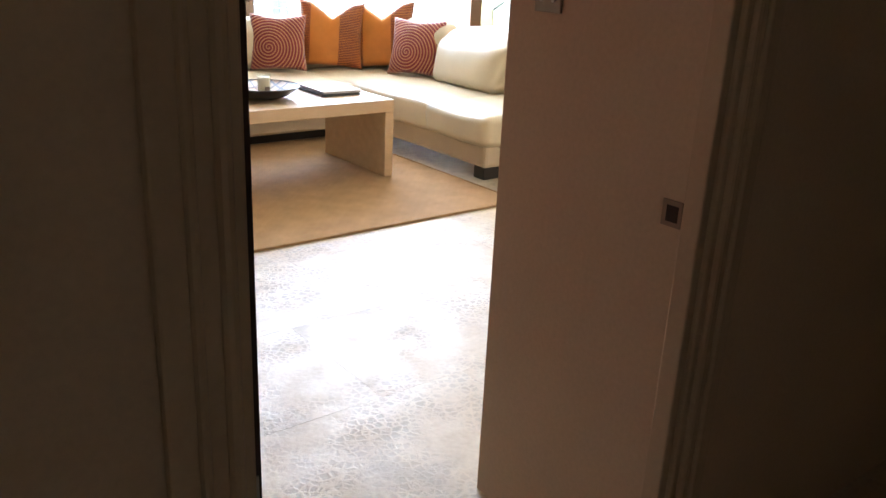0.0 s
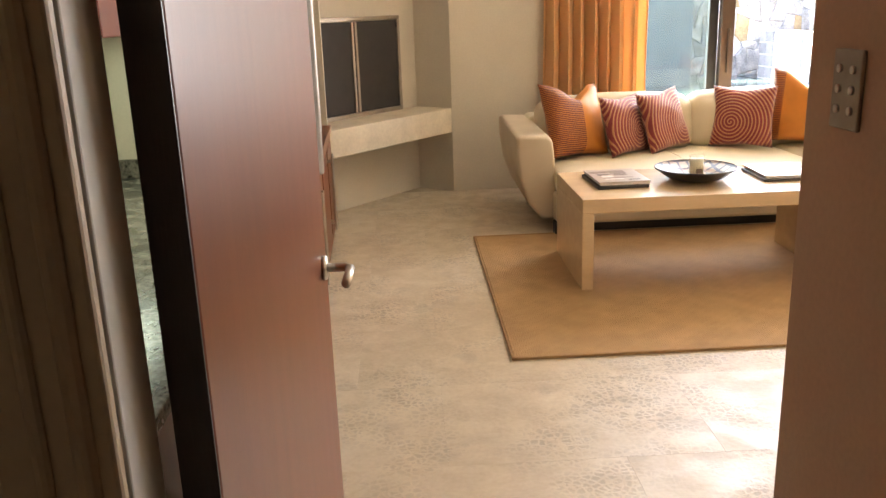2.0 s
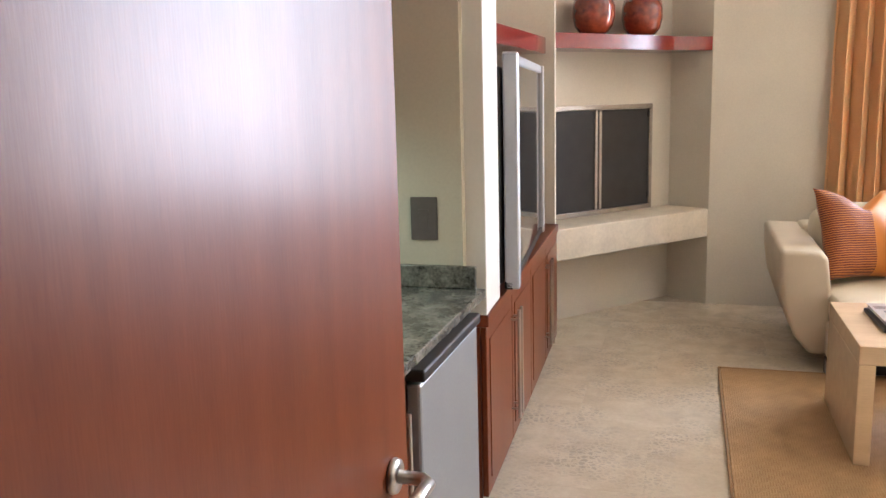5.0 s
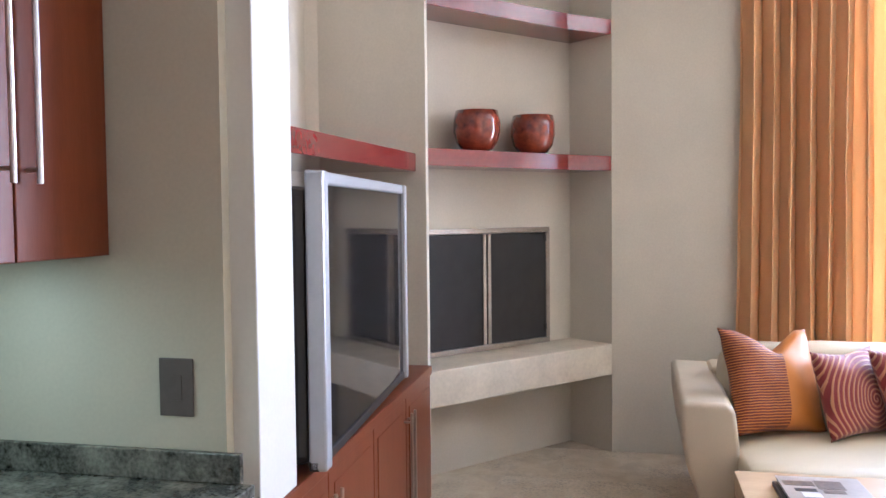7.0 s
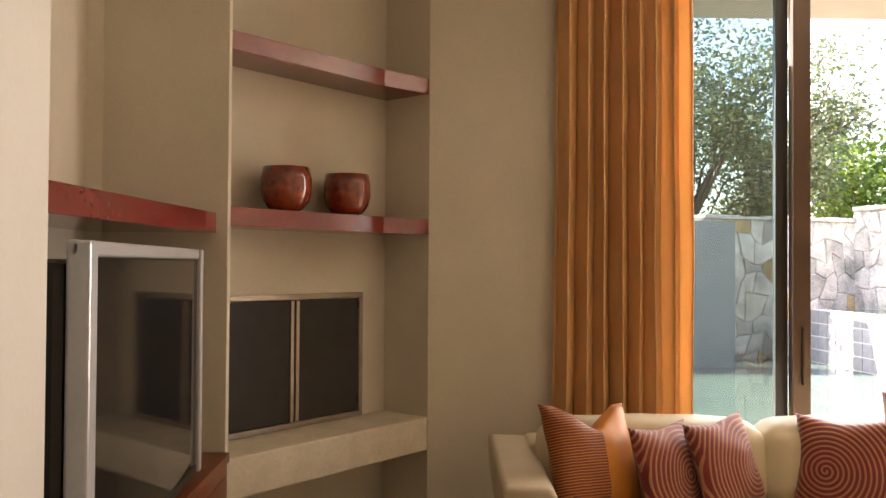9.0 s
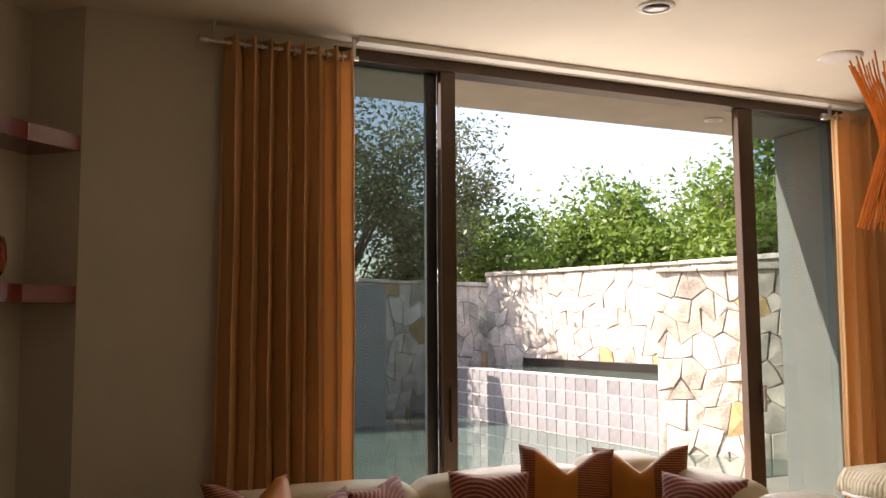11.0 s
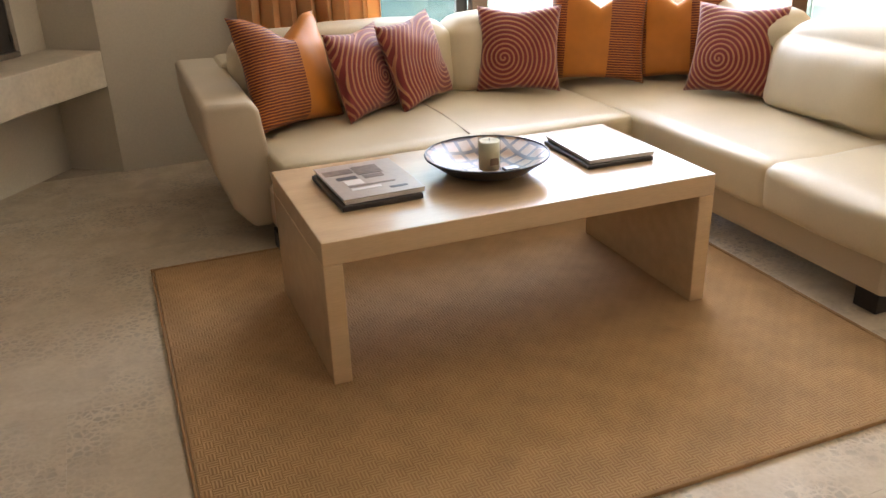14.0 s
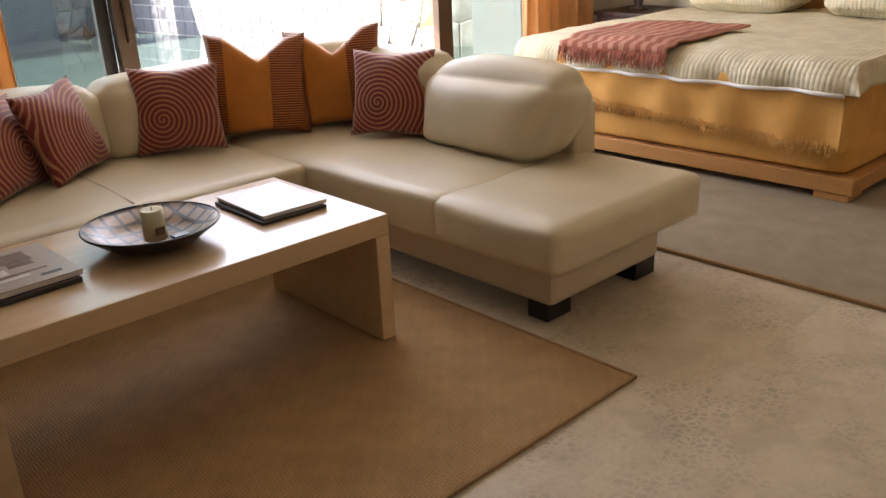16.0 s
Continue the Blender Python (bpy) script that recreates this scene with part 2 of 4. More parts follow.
SOIL = node_mat("desert_soil", (0.26, 0.20, 0.14), 0.95, var=0.3, scale=0.6, fine=9, bump=0.4)
DECK = node_mat("pale_deck_stone", (0.44, 0.40, 0.34), 0.7, var=0.15, scale=2, fine=40, bump=0.2)
BARK = node_mat("tree_bark", (0.11, 0.085, 0.06), 0.9, var=0.4, scale=9, fine=50, bump=0.6, stretch=(3, 3, 0.6))
ORANGE = node_mat("amber_reed", (0.62, 0.17, 0.012), 0.4, var=0.2, scale=12, bump=0.03)
SHADE = node_mat("cream_linen_shade", (0.72, 0.62, 0.42), 0.8, var=0.06, scale=8)
FOAM = node_mat("off_white_fixture", (0.7, 0.67, 0.6), 0.6, var=0.05)


def stone_floor():
    """Polished fossil limestone: clouds, shell fragments and a pitted gloss that run on from slab to slab."""
    m = bpy.data.materials.new("polished_limestone")
    m.use_nodes = True
    nt = m.node_tree
    n, l = nt.nodes, nt.links
    b = n["Principled BSDF"]
    geo, info = n.new("ShaderNodeNewGeometry"), n.new("ShaderNodeObjectInfo")
    shift = n.new("ShaderNodeVectorMath")
    shift.operation = "MULTIPLY_ADD"
    shift.inputs[1].default_value = (0.35, 0.35, 0.35)
    l.new(info.outputs["Random"], shift.inputs[0])
    l.new(geo.outputs["Position"], shift.inputs[2])

    def tex(kind, scale, detail=5):
        t = n.new(kind)
        t.inputs["Scale"].default_value = scale
        if "Detail" in t.inputs:
            t.inputs["Detail"].default_value = detail
        l.new(shift.outputs[0], t.inputs["Vector"])
        return t

    cloud, mid, fine = tex("ShaderNodeTexNoise", 1.7), tex("ShaderNodeTexNoise", 8, 8), tex("ShaderNodeTexNoise", 55)
    mid.inputs["Distortion"].default_value = 0.5
    zone = tex("ShaderNodeTexNoise", 3.1, 3)
    blot, flake = tex("ShaderNodeTexNoise", 4.3, 2), tex("ShaderNodeTexVoronoi", 38)
    crack = tex("ShaderNodeTexVoronoi", 38)
    crack.feature = "DISTANCE_TO_EDGE"

    def band(v, lo, hi):
        r = n.new("ShaderNodeMapRange")
        r.inputs[1].default_value, r.inputs[2].default_value = lo, hi
        l.new(v, r.inputs[0])
        return r.outputs[0]

    total = math_node(nt, "ADD", math_node(nt, "MULTIPLY", cloud.outputs["Fac"], 0.34), math_node(nt, "ADD", math_node(nt, "MULTIPLY", mid.outputs["Fac"], 0.36),
                      math_node(nt, "ADD", math_node(nt, "MULTIPLY", fine.outputs["Fac"], 0.22), math_node(nt, "MULTIPLY", info.outputs["Random"], 0.07))))
    ramp = n.new("ShaderNodeValToRGB")
    e = ramp.color_ramp.elements
    e[0].position, e[0].color = 0.34, (0.46, 0.38, 0.27, 1)
    e[1].position, e[1].color = 0.64, (0.63, 0.55, 0.42, 1)
    k = e.new(0.48)
    k.color = (0.54, 0.455, 0.33, 1)
    l.new(total, ramp.inputs[0])
    sep2 = n.new("ShaderNodeSeparateColor")
    l.new(flake.outputs["Color"], sep2.inputs[0])
    shells = band(zone.outputs["Fac"], 0.42, 0.66)
    stone_fac = math_node(nt, "MULTIPLY", band(blot.outputs["Fac"], 0.60, 0.67), 0.35)
    fleck_fac = math_node(nt, "MULTIPLY", math_node(nt, "MULTIPLY", band(sep2.outputs[0], 0.5, 0.8), band(crack.outputs["Distance"], 0.03, 0.10)), math_node(nt, "MULTIPLY", shells, 0.7))
    dark1, dark2 = n.new("ShaderNodeMix"), n.new("ShaderNodeMix")
    for mixer, col, fac, src in ((dark1, (0.36, 0.31, 0.235, 1), stone_fac, ramp.outputs[0]), (dark2, (0.30, 0.265, 0.21, 1), fleck_fac, dark1.outputs[2])):
        mixer.data_type = "RGBA"
        l.new(fac, mixer.inputs[0])
        l.new(src, mixer.inputs[6])
        mixer.inputs[7].default_value = col
    l.new(dark2.outputs[2], b.inputs["Base Color"])
    rr = n.new("ShaderNodeMapRange")
    rr.inputs[1].default_value, rr.inputs[2].default_value, rr.inputs[3].default_value, rr.inputs[4].default_value = 0.4, 0.62, 0.52, 0.36
    l.new(mid.outputs["Fac"], rr.inputs[0])
    l.new(rr.outputs[0], b.inputs["Roughness"])
    h = math_node(nt, "SUBTRACT", math_node(nt, "ADD", math_node(nt, "MULTIPLY", mid.outputs["Fac"], 0.5), math_node(nt, "MULTIPLY", fine.outputs["Fac"], 0.25)), math_node(nt, "MULTIPLY", fleck_fac, 0.35))
    bp = n.new("ShaderNodeBump")
    bp.inputs["Strength"].default_value, bp.inputs["Distance"].default_value = 0.34, 0.01
    l.new(h, bp.inputs["Height"])
    l.new(bp.outputs[0], b.inputs["Normal"])
    return m


STONE = stone_floor()


def leaf_mat(name, col, tint):
    m = node_mat(name, col, 0.5, var=0.35, scale=0.9, fine=9, bump=0, tint=tint)
    b = m.node_tree.nodes["Principled BSDF"]
    b.inputs["Transmission Weight"].default_value = 0.0
    nt = m.node_tree
    tr, mix = nt.nodes.new("ShaderNodeBsdfTranslucent"), nt.nodes.new("ShaderNodeMixShader")
    tr.inputs[0].default_value = (*[min(1, c * 1.6) for c in tint], 1)
    mix.inputs[0].default_value = 0.35
    nt.links.new(b.outputs[0], mix.inputs[1])
    nt.links.new(tr.outputs[0], mix.inputs[2])
    nt.links.new(mix.outputs[0], nt.nodes["Material Output"].inputs[0])
    return m


def let_through(m, col, share):
    """Cloth that glows where light falls on its far side."""
    nt = m.node_tree
    tr, mix = nt.nodes.new("ShaderNodeBsdfTranslucent"), nt.nodes.new("ShaderNodeMixShader")
    tr.inputs[0].default_value = (*col, 1)
    mix.inputs[0].default_value = share
    nt.links.new(nt.nodes["Principled BSDF"].outputs[0], mix.inputs[1])
    nt.links.new(tr.outputs[0], mix.inputs[2])
    nt.links.new(mix.outputs[0], nt.nodes["Material Output"].inputs[0])


let_through(CURTAIN, (0.90, 0.61, 0.32), 0.42)
LEAF = leaf_mat("bright_leaf", (0.075, 0.14, 0.025), (0.13, 0.21, 0.035))
OLIVE = leaf_mat("olive_leaf", (0.075, 0.095, 0.045), (0.11, 0.13, 0.06))


def glass_mat(name, col, rough=0.0, shine=0.045):
    """Thin pane: clear through, with a faint mirror."""
    m = bpy.data.materials.new(name)
    m.use_nodes = True
    nt = m.node_tree
    tr, gl, mix = nt.nodes.new("ShaderNodeBsdfTransparent"), nt.nodes.new("ShaderNodeBsdfGlossy"), nt.nodes.new("ShaderNodeMixShader")
    mix.inputs[0].default_value = shine
    tr.inputs[0].default_value = (*col, 1)
    gl.inputs["Roughness"].default_value = rough
    nt.links.new(tr.outputs[0], mix.inputs[1])
    nt.links.new(gl.outputs[0], mix.inputs[2])
    nt.links.new(mix.outputs[0], nt.nodes["Material Output"].inputs[0])
    return m


TINT = glass_mat("tinted_window_glass", (0.54, 0.61, 0.61))
CLEAR = glass_mat("clear_glass", (0.94, 0.95, 0.94))


def water_mat():
    m = node_mat("pool_water", (0.10, 0.15, 0.13), 0.04, var=0.25, scale=0.8, fine=6, bump=0.12, spec=0.6)
    return m


WATER = water_mat()


# ---- builders ----
def thing(name, label, category, loc=(0, 0, 0), rz=0.0, group="", kind=""):
    e = new(name)
    e.empty_display_size = 0.1
    e.matrix_world = pose(*loc, 0, 0, rz)
    return tagged(e, label, category, group, kind)


def mesh_ob(name, bm, material, smooth=False):
    bmesh.ops.recalc_face_normals(bm, faces=bm.faces)
    me = bpy.data.meshes.new(name)
    bm.to_mesh(me)
    bm.free()
    me.materials.append(material)
    if smooth:
        for p in me.polygons:
            p.use_smooth = True
    return new(name, me)


def part(name, bm, material, parent, label="", smooth=False):
    """One mesh under a thing or a part; its vertices are in the thing's own space."""
    ob = mesh_ob(name, bm, material, smooth)
    ob.parent = parent
    return tagged(ob, label)


def setting(name, bm, material, label="", category=""):
    return tagged(mesh_ob(name, bm, material), label, category, kind="structure")


def box(x0, y0, z0, x1, y1, z1, bevel=0.0, bm=None, seg=2):
    bm = bm or bmesh.new()
    v = bmesh.ops.create_cube(bm, size=1)["verts"]
    for p in v:
        p.co = (x0 + (p.co.x + 0.5) * (x1 - x0), y0 + (p.co.y + 0.5) * (y1 - y0), z0 + (p.co.z + 0.5) * (z1 - z0))
    if bevel:
        ed = {e for p in v for e in p.link_edges}
        bmesh.ops.bevel(bm, geom=list(ed), offset=bevel, segments=seg, profile=0.5, affect="EDGES")
    return bm


def prism(poly, z0, z1, bevel=0.0, bm=None, seg=2):
    bm = bm or bmesh.new()
    lo = [bm.verts.new((x, y, z0)) for x, y in poly]
    hi = [bm.verts.new((x, y, z1)) for x, y in poly]
    fs = [bm.faces.new(lo[::-1]), bm.faces.new(hi)]
    k = len(poly)
    for i in range(k):
        fs.append(bm.faces.new((lo[i], lo[(i + 1) % k], hi[(i + 1) % k], hi[i])))
    if bevel:
        bmesh.ops.bevel(bm, geom=list({e for f in fs for e in f.edges}), offset=bevel, segments=seg, profile=0.5, affect="EDGES")
    return bm


def lathe(profile, at=(0, 0, 0), n=32, bm=None, cap=True):
    bm = bm or bmesh.new()
    rings = []
    for r, z in profile:
        rings.append([bm.verts.new((at[0] + r * math.cos(2 * math.pi * i / n), at[1] + r * math.sin(2 * math.pi * i / n), at[2] + z)) for i in range(n)])
    for a, b in zip(rings, rings[1:]):
        for i in range(n):
            bm.faces.new((a[i], a[(i + 1) % n], b[(i + 1) % n], b[i]))
    for ring in (rings[0], rings[-1]) if cap else ():
        bm.faces.new(ring)
    return bm


def tube(points, r, n=10, bm=None):
    """A round bar along points; r may be one radius or one for each point."""
    bm = bm or bmesh.new()
    pts = [Vector(p) for p in points]
    rad = r if isinstance(r, (list, tuple)) else [r] * len(pts)
    rings = []
    for i, p in enumerate(pts):
        d = (pts[min(i + 1, len(pts) - 1)] - pts[max(i - 1, 0)]).normalized()
        a = d.cross(Vector((0, 0, 1)) if abs(d.z) < 0.9 else Vector((1, 0, 0))).normalized()
        b = d.cross(a)
        rings.append([bm.verts.new(p + rad[i] * (math.cos(2 * math.pi * k / n) * a + math.sin(2 * math.pi * k / n) * b)) for k in range(n)])
    for a, b in zip(rings, rings[1:]):
        for k in range(n):
            bm.faces.new((a[k], a[(k + 1) % n], b[(k + 1) % n], b[k]))
    bm.faces.new(rings[0])
    bm.faces.new(rings[-1])
    return bm


def soft_box(x0, y0, z0, x1, y1, z1, r=0.05, puff=0.03, n=14, wrinkle=0.0, seed=0, power=None):
    """An upholstered block: rounded, with swollen faces."""
    bm = bmesh.new()
    bmesh.ops.create_cube(bm, size=2)
    bmesh.ops.subdivide_edges(bm, edges=bm.edges, cuts=n, use_grid_fill=True)
    hx, hy, hz = (x1 - x0) / 2, (y1 - y0) / 2, (z1 - z0) / 2
    c = Vector(((x0 + x1) / 2, (y0 + y1) / 2, (z0 + z1) / 2))
    for v in bm.verts:
        q = v.co.copy()
        u = Vector([math.copysign(abs(t) ** 0.8, t) for t in q])
        p = Vector((u.x * hx, u.y * hy, u.z * hz))
        core = Vector((max(-hx + r, min(hx - r, p.x)), max(-hy + r, min(hy - r, p.y)), max(-hz + r, min(hz - r, p.z))))
        d = p - core
        if d.length > 1e-6:
            p = core + d.normalized() * r
        f = (1 - q.x ** 2) * (1 - q.y ** 2), (1 - q.y ** 2) * (1 - q.z ** 2), (1 - q.x ** 2) * (1 - q.z ** 2)
        p.z += math.copysign(puff, q.z) * f[0] if abs(q.z) > 0.99 else 0
        p.x += math.copysign(puff, q.x) * f[1] if abs(q.x) > 0.99 else 0
        p.y += math.copysign(puff, q.y) * f[2] if abs(q.y) > 0.99 else 0
        if wrinkle:
            p += wrinkle * noise.noise_vector((p + Vector((seed, 0, 0))) * 4.0)
        v.co = c + p
    return bm


def pillow_bm(w, h, thick, seed=0, dent=0.0):
    """A square scatter cushion that stands on its lower edge, facing -y: pointed corners, drawn-in sides, a chop at the top."""
    bm = bmesh.new()
    n = 22
    grid = {}
    for side in (-1, 1):
        for i in range(n + 1):
            for j in range(n + 1):
                u, v = 2 * i / n - 1, 2 * j / n - 1
                if side == 1 and (i in (0, n) or j in (0, n)):
                    grid[side, i, j] = grid[-1, i, j]
                    continue
                x = w / 2 * u * (1 - 0.09 * (1 - v * v))
                z = h / 2 * v * (1 - 0.09 * (1 - u * u))
                if v > 0:
                    z -= dent * v * v * max(0.0, 1 - abs(u) * 1.5) ** 1.2
                y = side * thick / 2 * ((1 - u * u) * (1 - v * v)) ** 0.42
                y += 0.010 * noise.noise(Vector((x * 9 + seed, z * 9, side)))
                y -= 0.02 * dent * 10 * max(0, v) * (1 - u * u)
                grid[side, i, j] = bm.verts.new((x, y, z + h / 2))
    for side in (-1, 1):
        for i in range(n):
            for j in range(n):
                q = [grid[side, i, j], grid[side, i + 1, j], grid[side, i + 1, j + 1], grid[side, i, j + 1]]
                bm.faces.new(q if side == 1 else q[::-1])
    return bm


def wall_with_hole(name, x0, x1, y0, y1, z1, holes, material, label):
    """A wall along x with openings (a, b, sill, head)."""
    bm = bmesh.new()
    at = x0
    for a, b, lo, hi in holes:
        box(at, y0, 0, a, y1, z1, bm=bm)
        if lo > 0:
            box(a, y0, 0, b, y1, lo, bm=bm)
        box(a, y0, hi, b, y1, z1, bm=bm)
        at = b
    box(at, y0, 0, x1, y1, z1, bm=bm)
    return setting(name, bm, material, label, "wall")


# ---- the room ----
CEILING = 3.36
WALL_Y = 2.58
GLASS_Y = 2.68
EAST = 6.30
SOUTH = -2.835
ENTRY = -3.41

wall_with_hole("wall_north", -0.515, EAST + 0.2, WALL_Y, WALL_Y + 0.2, CEILING, [(0.9, 5.26, 0, 3.34)], PLASTER, "cream plaster window wall with wide opening")
setting("wall_east", box(EAST, SOUTH - 0.7, 0, EAST + 0.2, WALL_Y, CEILING), PLASTER, "cream plaster wall behind the bed", "wall")
setting("wall_south", box(-0.256, ENTRY, 0, EAST, SOUTH, CEILING), HALLWALL, "thick tan wall beside the entry door", "wall")
setting("ceiling", box(-2.4, -3.0 - 2.6, CEILING, EAST + 0.2, WALL_Y + 0.2, CEILING + 0.15), CEIL, "cream painted ceiling", "ceiling")
bm = box(-2.24, -3.383, 0, -1.169, -3.29, CEILING)
box(-1.169, -3.383, 2.45, -0.256, -3.29, CEILING, bm=bm)
setting("wall_entry", bm, HALLWALL, "tan wall that holds the entry door", "wall")
bm = box(-2.40, -5.55, 0, -2.24, -3.29, CEILING)
box(-2.40, -5.6, 0, 1.2, -5.5, CEILING, bm=bm)
box(1.0, -5.5, 0, 1.2, ENTRY - 0.002, CEILING, bm=bm)
setting("wall_hall", bm, HALLWALL, "dim tan hall walls", "wall")

# the west side runs at a slight angle to the room
U = Vector((-0.045, 0.999, 0)).normalized()
V = Vector((U.y, -U.x, 0))
W0 = Vector((-1.298, -0.62, 0))


def west(u, v):
    p = W0 + u * U + v * V
    return (p.x, p.y)


def west_poly(u0, u1, v0, v1):
    return [west(u0, v0), west(u1, v0), west(u1, v1), west(u0, v1)]


setting("wall_kitchen", box(-2.24, -3.29, 0, -2.08, 0.2, CEILING), KITCHENW, "cream wall of the kitchenette", "wall")
bm = prism([west(-0.13, 0), west(0.13, 0), west(0.13, -0.72), west(-0.13, -0.85)], 0.727, CEILING, 0.004)
setting("wall_partition_1", bm, WHITE, "off-white end of the kitchenette partition", "wall")
setting("wall_kitchen_side", box(-2.08, -0.79, 0.0, -1.36, -0.752, CEILING), KITCHENW, "cream side wall with a wall socket", "wall")
setting("wall_tv", prism(west_poly(0.13, 2.06, -0.72, -0.60), 0, CEILING), PLASTER, "cream plaster recess behind the television", "wall")
setting("wall_partition_2", prism([west(2.02, 0), west(2.08, 0), west(2.5, -0.72), west(2.02, -0.72)], 0, CEILING, 0.003), PLASTER, "thin cream plaster fin beside the fireplace", "wall")

# fireplace alcove, set at an angle across the corner
HR = Vector((-0.513, 2.563, 0))
HD = Vector((0.633, 0.774, 0))
HN = Vector((-0.774, 0.633, 0))


def alcove(a, n):
    p = HR + a * HD + n * HN
    return (p.x, p.y)


setting("wall_fireplace", prism([alcove(-1.9, 0.35), alcove(0.3, 0.35), alcove(0.3, 0.55), alcove(-1.9, 0.55)], 0, CEILING), PLASTER, "cream plaster chimney wall", "wall")
setting("wall_alcove_side", prism([alcove(0, 0), (-0.512, WALL_Y + 0.2), alcove(0.12, 0.40), alcove(0.0, 0.35)], 0, CEILING), PLASTER, "cream plaster side of the fireplace alcove", "wall")
bm = prism([alcove(-1.40, 0.0), alcove(-0.002, 0.0), alcove(-0.002, 0.348), alcove(-1.40, 0.348)], 0.48, 0.671, 0.006)
hearth = tagged(mesh_ob("hearth_bench", bm, HEARTH), "cream stone hearth bench floating across the alcove", "hearth")

# ---- floor: polished slabs ----
floor = setting("floor", box(-2.4, -5.6, -0.15, EAST + 0.2, WALL_Y + 0.25, -0.002), GROUT, "polished cream limestone slab floor", "floor")

# ---- windows ----
def bar(name, x0, x1, y0, y1, z0, z1, parent, mat=BRONZE, label=""):
    return part(name, box(x0, y0, z0, x1, y1, z1, 0.004), mat, parent, label)


win = thing("window_1", "bronze sliding glass wall, standing open to the courtyard", "window", (0, GLASS_Y, 0), kind="structure")
bar("head_frame", 0.90, 5.26, -0.06, 0.09, 3.265, 3.34, win)
bar("floor_track", 0.90, 5.26, -0.06, 0.09, 0.0, 0.03, win)
bar("fixed_stile", 1.64, 1.745, -0.05, 0.02, 0.03, 3.265, win)
bar("sliding_stile", 1.565, 1.64, 0.025, 0.07, 0.03, 3.265, win, BLACK)
bar("fixed_stile", 4.15, 4.295, -0.05, 0.02, 0.03, 3.265, win)
bar("side_frame", 0.90, 0.96, -0.05, 0.05, 0.03, 3.265, win)
bar("side_frame", 5.20, 5.26, -0.05, 0.05, 0.03, 3.265, win)
pull = part("door_pull", box(4.27, -0.085, 0.93, 4.30, -0.05, 1.13, 0.006), STEEL, win, "brushed metal pull")
pull2 = part("door_pull", box(1.69, -0.075, 0.86, 1.71, -0.05, 1.2, 0.006), BRONZE, win)
for x0, x1 in ((0.96, 1.57), (4.295, 5.20)):
    g = part("pane", box(x0, 0.04, 0.03, x1, 0.05, 3.265), TINT, win, "grey tinted glass pane")
    g.visible_shadow = False
track = tagged(mesh_ob("curtain_track", box(1.02, 2.44, CEILING - 0.035, 5.3, 2.53, CEILING - 0.002, 0.004), FOAM), "off-white ceiling curtain track", "curtain track")


def curtain(x0, x1, folds, label, seed):
    e = thing("curtain", label, "curtain", ((x0 + x1) / 2, 2.49, 0.02), group="ochre curtains")
    w = (x1 - x0) / 2
    bm = bmesh.new()
    n, rows = folds * 14, 26
    z_top = 3.25
    vs = []
    for j in range(rows + 1):
        f = j / rows
        row = []
        for i in range(n + 1):
            a = i / n
            ph = a * folds * 2 * math.pi + 1.1 * noise.noise(Vector((a * 5, 0.4 * f, seed + 2)))
            amp = 0.058 + 0.028 * noise.noise(Vector((a * 7, 0.3 * f, seed + 9))) + 0.006 * noise.noise(Vector((a * 8, f * 3, seed)))
            wob = 0.012 * noise.noise(Vector((a * 5, f * 4, seed + 5)))
            x = -w + 2 * w * a + 0.016 * math.sin(2 * ph) * (0.6 + 0.4 * f) + wob
            row.append(bm.verts.new((x * (1 + 0.05 * (1 - f)), amp * math.sin(ph) + 0.02 * (1 - f) * noise.noise(Vector((a * 9, 0, seed))), f * z_top)))
        vs.append(row)
    for a, b in zip(vs, vs[1:]):
        for i in range(n):
            bm.faces.new((a[i], a[i + 1], b[i + 1], b[i]))
    c = part("drape", bm, CURTAIN, e, smooth=True)
    s = c.modifiers.new("thick", "SOLIDIFY")
    s.thickness = 0.004
    rod = part("rod", tube([(-w - 0.09, 0.0, z_top - 0.04), (w + 0.03, 0, z_top - 0.04)], 0.014), STEEL, e, "brushed steel rod")
    part("finial", lathe([(0.024, 0), (0.026, 0.01), (0.026, 0.05), (0.018, 0.06)], (0, 0, 0), 16), STEEL, rod).matrix_local = pose(-w - 0.08, 0, z_top - 0.04, 0, -90, 0)
    for i in range(folds * 2):
        x = -w + 2 * w * (i + 0.5) / (folds * 2)
        part("grommet", tube([(x - 0.004, 0, z_top - 0.04), (x + 0.004, 0, z_top - 0.04)], 0.03, 14), STEEL, e)
    for sx in (-w - 0.05, w):
        part("bracket", box(sx - 0.01, -0.012, z_top - 0.03, sx + 0.01, 0.012, CEILING - 0.03, 0.002), STEEL, e)
    return e


curtain(0.215, 1.0, 8, "ochre floor-length curtain on a steel rod", 1.3)
curtain(5.02, 5.85, 7, "ochre floor-length curtain beside the bed", 4.1)

